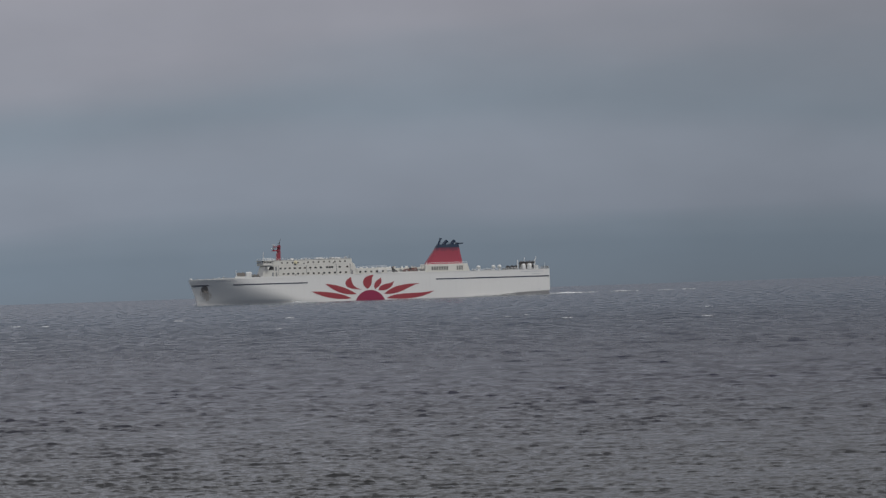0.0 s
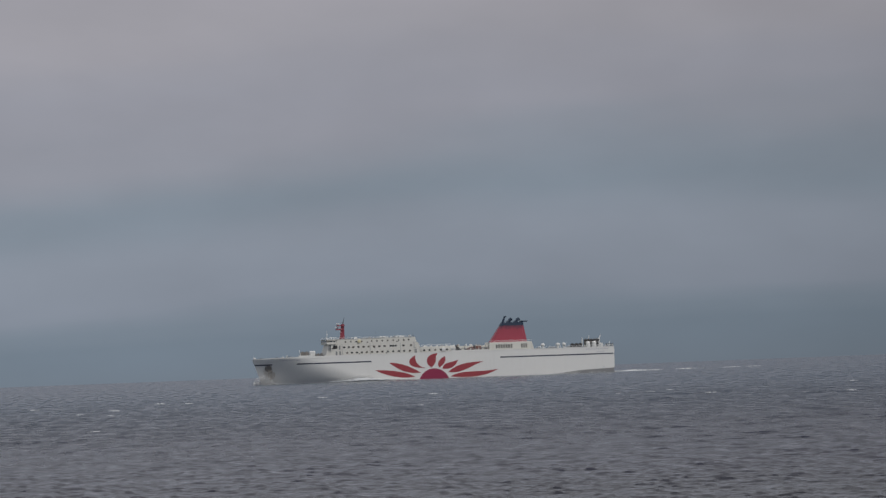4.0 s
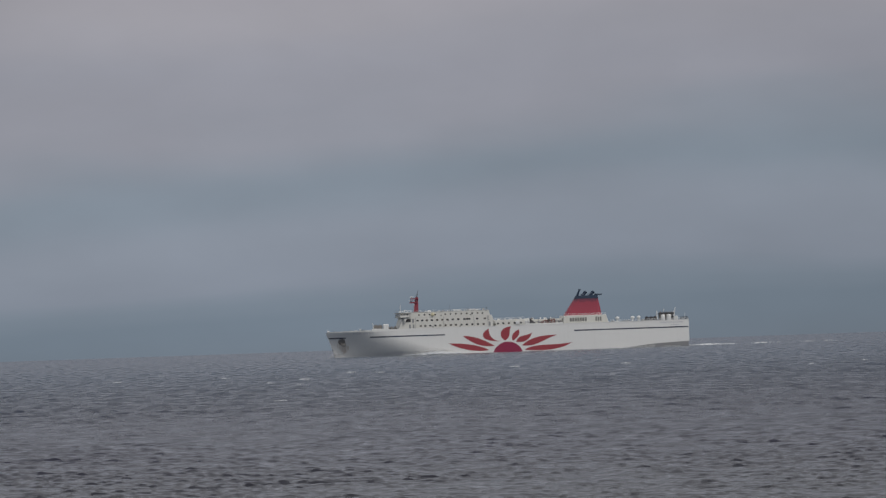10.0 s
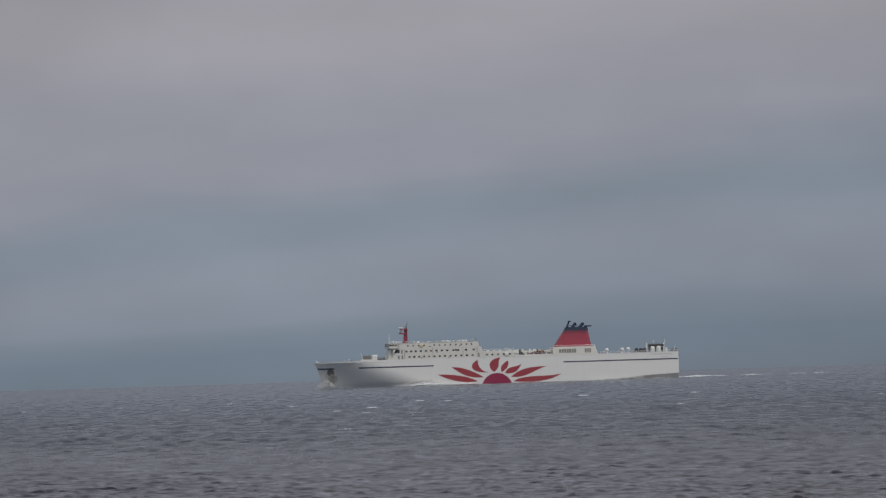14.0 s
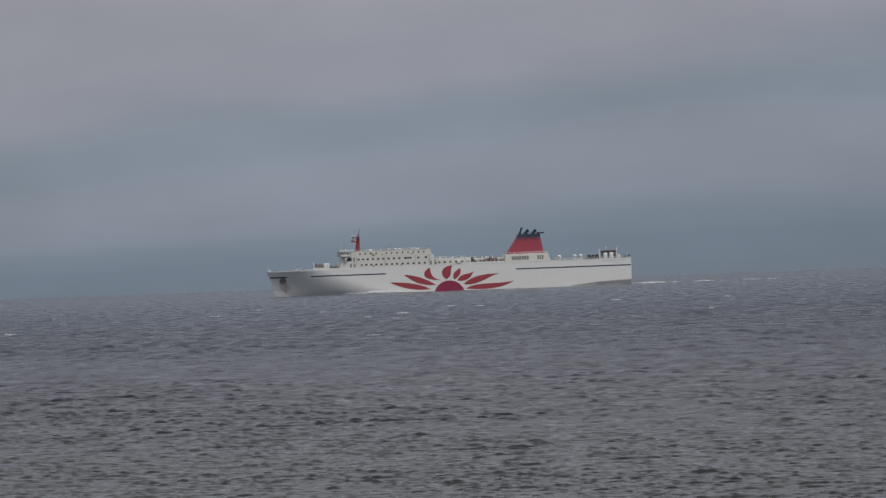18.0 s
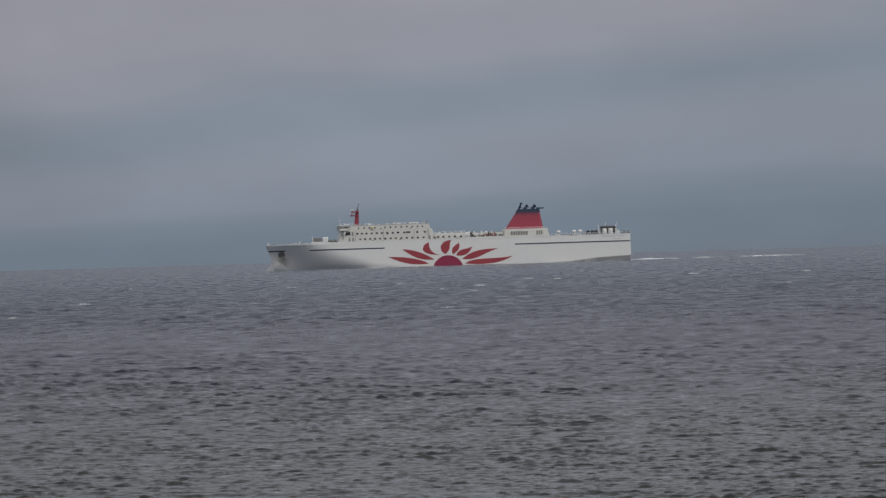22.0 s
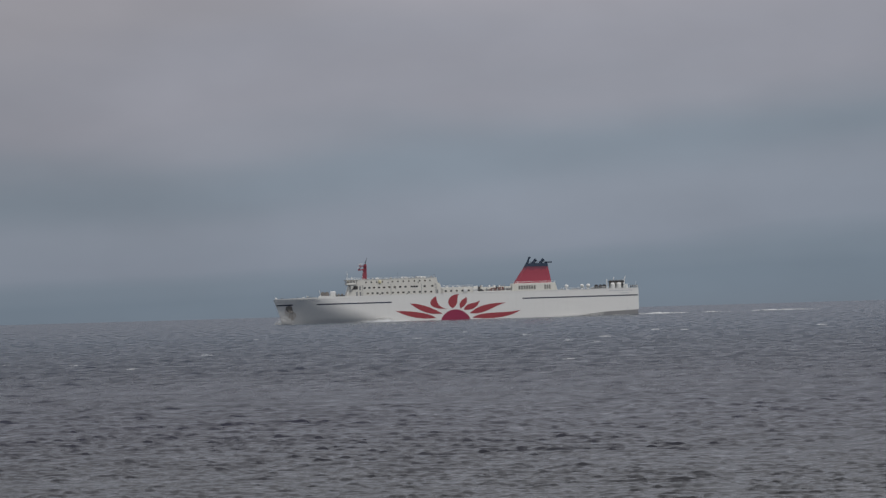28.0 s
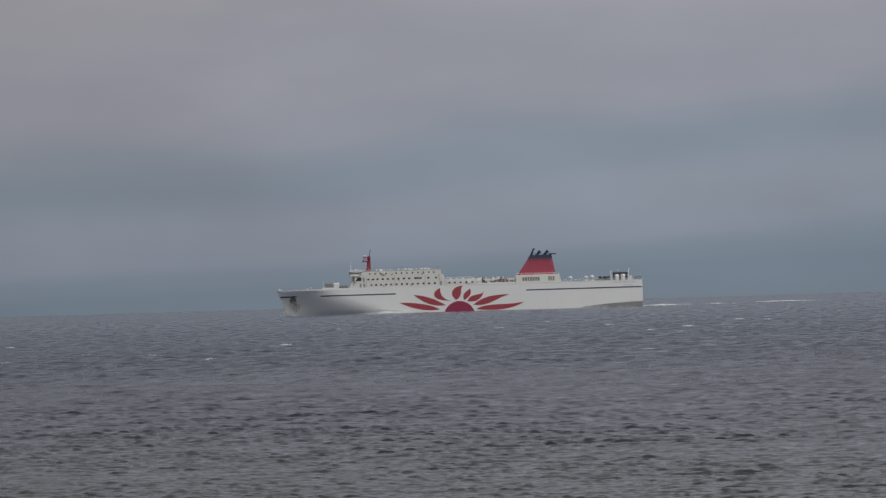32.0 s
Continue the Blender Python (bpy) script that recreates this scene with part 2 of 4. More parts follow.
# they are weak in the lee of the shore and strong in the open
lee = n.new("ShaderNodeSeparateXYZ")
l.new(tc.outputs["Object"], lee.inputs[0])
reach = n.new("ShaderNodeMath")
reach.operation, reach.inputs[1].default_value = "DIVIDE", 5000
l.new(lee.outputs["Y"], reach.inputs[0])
open_sea = n.new("ShaderNodeValToRGB")
for at, much in ((0.07, 0.08), (0.24, 0.68), (0.46, 0.58), (0.72, 0.52), (0.95, 0.50)):
    stop = open_sea.color_ramp.elements.new(at)
    stop.color = (much, much, much, 1)
for k in (-1, 0):
    open_sea.color_ramp.elements.remove(open_sea.color_ramp.elements[k])
l.new(reach.outputs[0], open_sea.inputs["Fac"])
gusts = n.new("ShaderNodeMath")
gusts.operation = "MULTIPLY_ADD"
l.new(rub.outputs["Result"], gusts.inputs[0])
l.new(open_sea.outputs["Color"], gusts.inputs[1])
gusts.inputs[2].default_value = 0.03
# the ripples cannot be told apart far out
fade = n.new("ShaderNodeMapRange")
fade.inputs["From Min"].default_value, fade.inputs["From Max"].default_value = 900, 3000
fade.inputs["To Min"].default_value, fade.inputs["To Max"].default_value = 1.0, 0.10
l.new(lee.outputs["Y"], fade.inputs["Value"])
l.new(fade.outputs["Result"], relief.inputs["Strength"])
# distance haze put into the base colour: neutral near the shore, bluer far out
haze_tint = n.new("ShaderNodeValToRGB")
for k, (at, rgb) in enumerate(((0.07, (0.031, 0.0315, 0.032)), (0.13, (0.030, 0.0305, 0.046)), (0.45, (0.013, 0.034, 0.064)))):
    stop = haze_tint.color_ramp.elements[k] if k < 2 else haze_tint.color_ramp.elements.new(at)
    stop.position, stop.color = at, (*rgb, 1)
l.new(reach.outputs[0], haze_tint.inputs["Fac"])
l.new(haze_tint.outputs["Color"], p.inputs["Base Color"])
l.new(gusts.outputs[0], p.inputs["Roughness"])


# ---- the sea: one sheet, finest where the camera looks ----
DRIFT = Vector((-0.35, -1.6, 0))        # how the waves travel, metres a second
wave_rng = np.random.default_rng(7)
WAVES = []
for k in range(120):
    length = 0.28 * (10 / 0.28) ** (k / 119) * wave_rng.uniform(0.94, 1.06)
    # short waves run every way about the wind, long ones nearly with it
    way = radians(-99 + wave_rng.normal(0, 13 + 18 / (1 + 0.5 * length)))
    slope = 0.066 * min(1.0, 0.55 / length) ** 0.88
    WAVES.append((2 * math.pi / length, math.cos(way), math.sin(way), slope * length / (2 * math.pi), wave_rng.uniform(0, 6.283)))


def surface(x, y, fine):
    """The waves at rest points x, y, without those shorter than the spacing there can hold."""
    x, y, fine = (np.asarray(v, dtype=np.float32) for v in (x, y, fine))
    dx, dy, dz = np.zeros_like(x), np.zeros_like(x), np.zeros_like(x)
    gust = (1.0 + 0.22 * np.sin(x * 0.011 + 1.3 * np.sin(y * 0.006)) * np.sin(y * 0.008 + 0.9)
            + 0.20 * np.sin(x * 0.083 + 2.1 * np.sin(y * 0.031)) * np.sin(y * 0.047 + 1.1 * np.sin(x * 0.05))).astype(np.float32)
    narrow = fine.reshape(len(fine), -1).min(axis=1)
    for k, cx, cy, a, ph in np.array(WAVES, dtype=np.float32):
        some = np.flatnonzero(2 * math.pi / k / narrow > 0.7)
        if not len(some):
            continue
        near = slice(some[0], some[-1] + 1)
        hold = np.clip((np.float32(2 * math.pi / k) / fine[near] - np.float32(0.7)) / np.float32(0.9), 0, 1) * a
        arg = k * (cx * x[near] + cy * y[near]) + ph
        dz[near] += hold * np.cos(arg)
        hold *= np.sin(arg)
        dx[near] -= cx * hold
        dy[near] -= cy * hold
    # the sea grows with the distance from the shore
    gust *= np.clip(0.95 + (y - 320) / 500, 0.95, 3.4)
    # crests lean to the shore, so that their fronts are steep and their backs long
    return x + 0.8 * gust * dx, y + 0.8 * gust * dy - 1.3 * gust * dz, gust * dz


fan = np.radians(7.6)
columns = np.concatenate([np.linspace(-math.pi, -fan, 25)[:-1], np.linspace(-fan, fan, 700), np.linspace(fan, math.pi, 25)[1:-1]])
steps = [4.0, 20, 60, 110, 150, 180, 205, 225, 245]
while steps[-1] < 5300:
    steps.append(steps[-1] + 0.17 * (steps[-1] / 245) ** 1.5)
steps = np.array(steps + [6200.0, 7500.0, 9000.0])
rr, th = np.meshgrid(steps, columns, indexing="ij")
gap_r = np.gradient(steps)[:, None] * np.ones_like(rr)
gap_t = rr * np.gradient(np.append(columns, math.pi))[:-1][None, :]
sx, sy, sz = surface(rr * np.sin(th), rr * np.cos(th), np.maximum(gap_r, 0.8 * gap_t))
nr, nc = rr.shape
i, j = np.meshgrid(np.arange(nr - 1), np.arange(nc), indexing="ij")
j2 = (j + 1) % nc
quads = np.stack([i * nc + j, (i + 1) * nc + j, (i + 1) * nc + j2, i * nc + j2], -1).reshape(-1, 4)[:, ::-1]
sea_mesh = bpy.data.meshes.new("sea")
sea_mesh.vertices.add(nr * nc)
sea_mesh.vertices.foreach_set("co", np.stack([sx, sy, sz], -1).astype(np.float32).ravel())
sea_mesh.loops.add(quads.size)
sea_mesh.loops.foreach_set("vertex_index", quads.astype(np.int32).ravel())
sea_mesh.polygons.add(len(quads))
sea_mesh.polygons.foreach_set("loop_start", np.arange(0, quads.size, 4, dtype=np.int32))
sea_mesh.polygons.foreach_set("use_smooth", np.ones(len(quads), dtype=bool))
sea_mesh.update(calc_edges=True)
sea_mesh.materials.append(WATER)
sea = tagged(new("water", sea_mesh), "grey choppy open sea under an overcast sky", "sea", kind="structure")


# ---- tools for building ----
def part(name, bm, mat, parent, label="", smooth=False):
    """Links a bmesh as one mesh object under a thing or a part."""
    me = bpy.data.meshes.new(name)
    bmesh.ops.recalc_face_normals(bm, faces=bm.faces)
    if smooth:
        for f in bm.faces:
            f.smooth = True
    bm.to_mesh(me)
    bm.free()
    me.materials.append(mat)
    ob = new(name, me)
    ob.parent = parent
    return tagged(ob, label)


def again(ob, x, y, z, turn=0):
    """Another object on the mesh of ob, under the same parent."""
    o = ob.copy()
    scene.collection.objects.link(o)
    o.location, o.rotation_euler = (x, y, z), (0, 0, turn)
    return o


def block(bm, x0, x1, y0, y1, z0, z1, bevel=0.0, lean0=0.0, lean1=0.0):
    """A box; lean0 and lean1 move the top edge at x0 and at x1."""
    xs, ys = sorted((x0, x1)), sorted((y0, y1))
    v = [bm.verts.new(c) for c in ((xs[0], ys[0], z0), (xs[1], ys[0], z0), (xs[1], ys[1], z0), (xs[0], ys[1], z0),
                                   (xs[0] + lean0, ys[0], z1), (xs[1] + lean1, ys[0], z1), (xs[1] + lean1, ys[1], z1), (xs[0] + lean0, ys[1], z1))]
    fs = [bm.faces.new([v[i] for i in q]) for q in ((0, 3, 2, 1), (4, 5, 6, 7), (0, 1, 5, 4), (1, 2, 6, 5), (2, 3, 7, 6), (3, 0, 4, 7))]
    if bevel:
        bmesh.ops.bevel(bm, geom=list({e for f in fs for e in f.edges}), offset=bevel, segments=2, profile=0.5, affect="EDGES")
    return bm


def tube(bm, a, b, ra, rb=None, sides=10):
    """A round bar from a to b, closed at both ends."""
    a, b, rb = Vector(a), Vector(b), ra if rb is None else rb
    q = (b - a).to_track_quat("Z", "Y")
    rings = [[bm.verts.new(c + q @ Vector((r * math.cos(t), r * math.sin(t), 0))) for t in (2 * math.pi * k / sides for k in range(sides))]
             for c, r in ((a, ra), (b, rb))]
    for k in range(sides):
        bm.faces.new((rings[0][k], rings[0][(k + 1) % sides], rings[1][(k + 1) % sides], rings[1][k]))
    bm.faces.new(rings[0][::-1])
    bm.faces.new(rings[1])
    return bm


def spun(bm, profile, x=0, y=0, z=0, sides=14):
    """A turned solid from (radius, height) pairs."""
    rings = [[bm.verts.new((x + r * math.cos(t), y + r * math.sin(t), z + h)) for t in (2 * math.pi * k / sides for k in range(sides))] for r, h in profile]
    for lo, hi in zip(rings, rings[1:]):
        for k in range(sides):
            bm.faces.new((lo[k], lo[(k + 1) % sides], hi[(k + 1) % sides], hi[k]))
    bm.faces.new(rings[0][::-1])
    bm.faces.new(rings[-1])
    return bm


def slab(bm, outline, y, thick):
    """A flat shape in the x-z plane, y at its face, thickened inwards."""
    front = [bm.verts.new((x, y, z)) for x, z in outline]
    back = [bm.verts.new((x, y - thick, z)) for x, z in outline]
    bm.faces.new(front)
    bm.faces.new(back[::-1])
    for k in range(len(front)):
        m = (k + 1) % len(front)
        bm.faces.new((front[k], front[m], back[m], back[k]))
    return bm


B = bmesh.new

# ---- the ferry: x to the bow, y to port, z up from the water ----
ferry = tagged(new("ferry"), "long white car ferry with a red sunburst on its hull", "ship")
HALF = 13.0


def top(x):
    """Height of the hull's upper edge."""
    return 14.0 if x < 63 else 14.0 - 0.6 * min(1.0, (x - 63) / 12) - 0.3 * max(0.0, (x - 75) / 20)


def breadth(x, z):
    """Half the breadth of the hull: a fine waterline that flares to a full deck."""
    w = min(1.0, max(0.0, z / 13.0))
    full = 22 + 41 * w ** 0.62
    stem = 91.0 + 4.2 * w ** 1.3
    if x <= full:
        return HALF
    u = min(1.0, (x - full) / (stem - full))
    return HALF * (1 - u ** (1.85 + 0.65 * w))


def chine(x):
    """Lower edge of the white side: it rises under the stern."""
    return -5.0 if x > -60 else 0.1 + 1.8 * min(1.0, (-60 - x) / 18) + 0.7 * max(0.0, (-78 - x) / 17)


def shell(bm, levels, low=None):
    """Both sides of the hull between levels (0 at the chine, 1 at the upper edge)."""
    xs = [-95 + 4.5 * k for k in range(25)] + [16 + 2.2 * k for k in range(30)] + [80 + 1.0 * k for k in range(10)] + [90 + 0.65 * k for k in range(9)]
    for side in (1, -1):
        grid = []
        for x in xs:
            col = []
            for f in levels:
                z = chine(x) + (top(x) - chine(x)) * f
                w = min(1.0, max(0.0, z / 13.0))
                col.append(bm.verts.new((min(x, 91.0 + 4.2 * w ** 1.3), side * breadth(x, z), z)))
            grid.append(col)
        for a, b in zip(grid, grid[1:]):
            for k in range(len(levels) - 1):
                bm.faces.new((a[k], b[k], b[k + 1], a[k + 1]))
    bmesh.ops.remove_doubles(bm, verts=bm.verts, dist=0.002)
    bmesh.ops.dissolve_degenerate(bm, dist=0.001, edges=bm.edges)
    return bm


bm = shell(B(), [k / 22 for k in range(23)])
hull = part("hull", bm, HULL_WHITE, ferry, "white painted steel hull with faint runs of rust", smooth=True)
bm = block(B(), -95.35, -94.9, -12.98, 12.98, 2.7, 14.0)
part("transom", bm, HULL_WHITE, ferry)

bm = B()
rows = []
for x in [-95 + 4.5 * k for k in range(9)] + [-54.5 + 5.0 * k for k in range(30)]:
    z, h = chine(x), breadth(x, chine(x))
    rows.append([bm.verts.new((x, y, zz)) for y, zz in ((h, z), (h * 0.99, z - 2.5), (h * 0.90, z - 4.2), (0, z - 4.6), (-h * 0.90, z - 4.2), (-h * 0.99, z - 2.5), (-h, z))])
for a, b in zip(rows, rows[1:]):
    for k in range(6):
        bm.faces.new((a[k], b[k], b[k + 1], a[k + 1]))
bm.faces.new(rows[0])
part("lower_hull", bm, BOOT_GREY, ferry, "dark grey lower hull under the stern")

bm = B()
rows = []
for x in [-95 + 4.5 * k for k in range(25)] + [16 + 2.2 * k for k in range(30)] + [80 + 1.2 * k for k in range(13)]:
    h = max(0.02, breadth(x, top(x)) - 0.15)
    rows.append((bm.verts.new((x, h, top(x) - 0.25)), bm.verts.new((x, -h, top(x) - 0.25))))
for a, b in zip(rows, rows[1:]):
    bm.faces.new((a[0], b[0], b[1], a[1]))
part("deck", bm, DECK_GREEN, ferry, "grey-green painted weather deck")


def band(x0, x1, z0, z1, proud=0.05, step=2.0):
    """A strip that follows the port side."""
    bm, rows = B(), []
    count = max(1, round(abs(x1 - x0) / step))
    for k in range(count + 1):
        x = x0 + (x1 - x0) * k / count
        rows.append([bm.verts.new((x, breadth(x, z) + o, z)) for z, o in ((z0, -0.02), (z0, proud), (z1, proud), (z1, -0.02))])
    for a, b in zip(rows, rows[1:]):
        for k in range(3):
            bm.faces.new((a[k], b[k], b[k + 1], a[k + 1]))
    return bm


for x0, x1 in ((85.2, 93.6), (33.6, 72.8), (-95.0, -34.6)):
    part("stripe", band(x0, x1, 9.80, 10.40, 0.16 if x0 > 80 else 0.05), NAVY, ferry, "thin navy blue stripe along the hull")
part("rubbing_strake", band(-95.0, 40.0, 13.72, 13.95, 0.10), HULL_WHITE, ferry)
part("rubbing_strake", band(40.0, 92.0, 12.80, 12.98, 0.09), HULL_WHITE, ferry)

# the sunburst on the side
disc = []
for k in range(37):
    t = radians(2 + 176 * k / 36)
    disc.append((0.6 + 8.25 * math.cos(t), -2.85 + 8.25 * math.sin(t)))
part("emblem_disc", slab(B(), disc, HALF + 0.05, 0.08), DISC_RED, ferry, "deep crimson half disc of the sunburst")


def bowed(base, o1, o2, tip, i1, i2):
    """A hooked flame between two free curves from base to tip."""
    out = []
    for c1, c2, back in ((o1, o2, False), (i1, i2, True)):
        b, p1, p2, t = (Vector(v) for v in (base, c1, c2, tip))
        edge = [b * (1 - s) ** 3 + p1 * (3 * s * (1 - s) ** 2) + p2 * (3 * s * s * (1 - s)) + t * s ** 3 for s in (k / 16 for k in range(17))]
        out += edge[-2:0:-1] if back else edge
    return [(v.x, v.y) for v in out]


for shape in (bowed((10.6, 1.3), (14.79, 3.88), (22.29, 5.31), (31.8, 5.45), (18.92, 0.22), (26.42, 2.59)),
              bowed((7.6, 3.4), (11.88, 6.23), (17.99, 9.02), (24.3, 9.15), (15.32, 2.67), (19.71, 5.58)),
              bowed((-2.1, 5.7), (-0.55, 8.71), (-2.77, 10.19), (-5.3, 11.7), (-4.35, 7.1), (-6.33, 8.81)),
              bowed((-3.8, 5.1), (-4.7, 9.24), (-9.58, 7.71), (-12.4, 9.8), (-9.1, 4.36), (-10.92, 6.49)),
              bowed((-6.7, 3.2), (-11.06, 6.74), (-15.16, 8.24), (-25.9, 8.2), (-14.84, 1.86), (-18.94, 6.66)),
              bowed((-8.1, 0.8), (-13.49, 4.49), (-23.81, 2.17), (-33.4, 4.1), (-18.61, -0.39), (-27.69, 0.42)),
              bowed((4.4, 5.8), (16.5, 5.6), (14.6, 11.0), (10.4, 12.5), (8.5, 6.2), (10.6, 8.6)),
              bowed((2.0, 6.0), (5.8, 8.2), (4.9, 13.2), (-1.4, 13.3), (-1.8, 8.4), (0.4, 10.8))):
    part("emblem_petal", slab(B(), shape, HALF + 0.05, 0.08), PETAL_RED, ferry, "brick red flame of the sunburst")

# ground tackle at the bow
bm = B()
for k, (r, d) in enumerate(((1.9, 0.06), (1.45, 0.22))):
    ring = [(87.2 + r * 0.95 * math.cos(2 * math.pi * i / 20), 8.2 + r * 0.85 * math.sin(2 * math.pi * i / 20)) for i in range(20)]
    vs = [bm.verts.new((x, breadth(x, z) + d, z)) for x, z in ring]
    bm.faces.new(vs)
hawse = part("hawse_pocket", bm, POCKET, ferry, "dark rusty anchor pocket in the bow")
bm = B()
y0 = breadth(86.6, 7.6) + 0.45
tube(bm, (86.9, y0 - 0.5, 9.3), (86.3, y0, 6.6), 0.24)
block(bm, 85.3, 87.2, y0 - 0.3, y0 + 0.3, 6.2, 6.9, 0.12)
for s in (-1, 1):
    tube(bm, (86.2 + s * 0.95, y0, 6.5), (86.5 + s * 1.15, y0 + 0.15, 8.0), 0.30, 0.08)
part("anchor", bm, POCKET, hawse, "stockless anchor drawn up in its pocket")
for x0, x1, z0, z1 in ((84.9, 85.9, 2.2, 6.4), (86.6, 87.3, 2.9, 6.6), (83.7, 84.1, 3.6, 6.0), (88.1, 88.5, 4.2, 7.2), (86.0, 86.4, 1.6, 6.2), (84.3, 84.6, 2.9, 6.3), (87.6, 87.9, 3.4, 6.9), (89.0, 89.3, 5.0, 7.4)):
    part("rust_run", band(x0, x1, z0, z1, 0.04, 0.4), STAIN, ferry, "pale brown rust run below the anchor")
# worn lettering at bow and stern
for k in range(9):
    x = 81.4 - k * 1.18
    part("letter_bar", band(x, x - (0.85 if k % 3 else 0.6), 11.95 - 0.02 * k, 12.60 - 0.02 * k, 0.04, 0.4), LETTER, ferry)
    part("letter_bar", band(x - 0.2, x - 0.5, 12.02 - 0.02 * k, 12.52 - 0.02 * k, 0.06, 0.4), HULL_WHITE, ferry)
for k in range(11):
    z = 12.55 if k % 2 else 12.4
    part("letter_bar", band(-80.2 - k * 1.1, -80.9 - k * 1.1, z, z + 0.5, 0.04, 0.4), LETTER, ferry)
for k in range(5):
    part("letter_bar", band(-86.0 - k * 0.9, -86.5 - k * 0.9, 11.1, 11.55, 0.04, 0.4), LETTER, ferry)
for k in range(5):
    part("draught_mark", band(-89.2, -89.9, 2.1 + 0.32 * k, 2.22 + 0.32 * k, 0.04, 0.4), LETTER, ferry)
# seams of the shell plating and a side door
for z in (4.4, 7.2):
    part("plate_seam", band(-94.5, 60.0, z, z + 0.05, 0.018), HULL_WHITE, ferry)


# ---- deckhouses ----
def rail(parent, x0, x1, y, z, posts=2.2, tall=1.1, ends=(), mat=None, name="railing"):
    """Three bars, with every post a part beside them."""
    bm = B()
    for h in (0.45, 0.8, tall):
        tube(bm, (x0, y, z + h), (x1, y, z + h), 0.04, sides=6)
    for x in ends:
        for h in (0.45, 0.8, tall):
            tube(bm, (x, y, z + h), (x, -y, z + h), 0.04, sides=6)
    bars = part(name, bm, mat or GEAR_WHITE, parent)
    count = max(1, round(abs(x1 - x0) / posts))
    post = part("railing_post", tube(B(), (0, 0, -0.1), (0, 0, tall), 0.05, sides=6), mat or GEAR_WHITE, parent)
    post.location = (x0, y, z)
    for k in range(1, count + 1):
        again(post, x0 + (x1 - x0) * k / count, y, z)
    return bars


SIDE = 12.3
house = part("deckhouse", block(B(), 6.0, 57.6, -SIDE, SIDE, 13.7, 19.6, 0.12, 2.6, -2.0), HOUSE_WHITE, ferry, "cream-white passenger deckhouse with rows of windows")
upper = part("upper_deckhouse", block(B(), 9.4, 54.0, -SIDE + 0.08, SIDE - 0.08, 19.6, 22.3, 0.12, 0.6, -0.4), HOUSE_WHITE, ferry, "cream-white upper deckhouse")
low = part("low_deckhouse", block(B(), -9.0, 8.0, -SIDE, SIDE, 13.7, 17.0, 0.10, 0.4, 0.0), HOUSE_WHITE, ferry, "low cream-white house behind the cabins")


def pane(w, h):
    """A dark pane in a proud frame."""
    return block(B(), -w / 2, w / 2, -0.06, 0.02, -h / 2, h / 2, 0.03)


def frame_of(w, h):
    bm = B()
    for x0, x1, z0, z1 in ((-w / 2 - 0.1, -w / 2, -h / 2 - 0.1, h / 2 + 0.1), (w / 2, w / 2 + 0.1, -h / 2 - 0.1, h / 2 + 0.1),
                           (-w / 2, w / 2, h / 2, h / 2 + 0.1), (-w / 2, w / 2, -h / 2 - 0.1, -h / 2)):
        block(bm, x0, x1, -0.05, 0.07, z0, z1)
    return bm


def row(parent, xs, y, z, w, h):
    first = None
    for x in xs:
        if first is None:
            first = part("window", pane(w, h), GLASS, parent)
            first.location = (x, y, z)
            rim = part("window_frame", frame_of(w, h), HOUSE_WHITE, parent)
            rim.location = (x, y, z)
        else:
            again(first, x, y, z)
            again(rim, x, y, z)


# three storeys of cabins, with uneven gaps
row(upper, [46.8, 44.0, 41.2, 38.3, 33.0, 30.2, 27.4, 24.5, 21.6, 18.8, 16.0, 13.4], SIDE - 0.07, 20.9, 0.75, 0.75)
row(house, [47.6, 45.2, 42.8, 40.1, 37.4, 34.7, 31.9, 29.1, 26.3, 23.0, 21.6, 20.4, 16.3, 12.3], SIDE + 0.01, 18.0, 1.15, 0.85)
row(house, [46.1, 43.6, 41.0, 38.4, 35.8, 33.0, 30.2, 27.5, 24.6, 21.8, 18.9, 16.0, 13.0], SIDE + 0.01, 15.1, 1.05, 0.85)
row(low, [5.4, 2.6, -0.4, -3.4, -6.6], SIDE + 0.01, 15.1, 1.05, 0.85)
# walkway edges between the storeys
for x0, x1, z in ((11.0, 55.0, 16.55), (10.6, 54.4, 19.55)):
    part("deck_edge", block(B(), x0, x1, SIDE + 0.0, SIDE + 0.07, z, z + 0.08), HOUSE_WHITE, house)
part("roof_edge", block(B(), 10.2, 54.2, SIDE - 0.3, SIDE + 0.1, 22.25, 22.45, 0.04), HOUSE_WHITE, upper)
rail(upper, 11.0, 53.0, SIDE - 0.1, 22.4, 2.4, 0.8)
rail(low, -8.6, 7.0, SIDE - 0.1, 17.0, 2.4, 1.0)
# doors and a flat dark panel below the bridge wing
part("recess", block(B(), 51.2, 54.6, SIDE - 0.4, SIDE + 0.06, 17.3, 19.1, 0.05), STEEL_DARK, house, "dark panel under the bridge wing")
for x, z in ((49.4, 14.0), (51.3, 14.0), (9.3, 14.0), (49.6, 16.9)):
    part("door", block(B(), x, x + 0.9, SIDE - 0.05, SIDE + 0.08, z, z + 2.0, 0.05), GREY_GEAR, house)

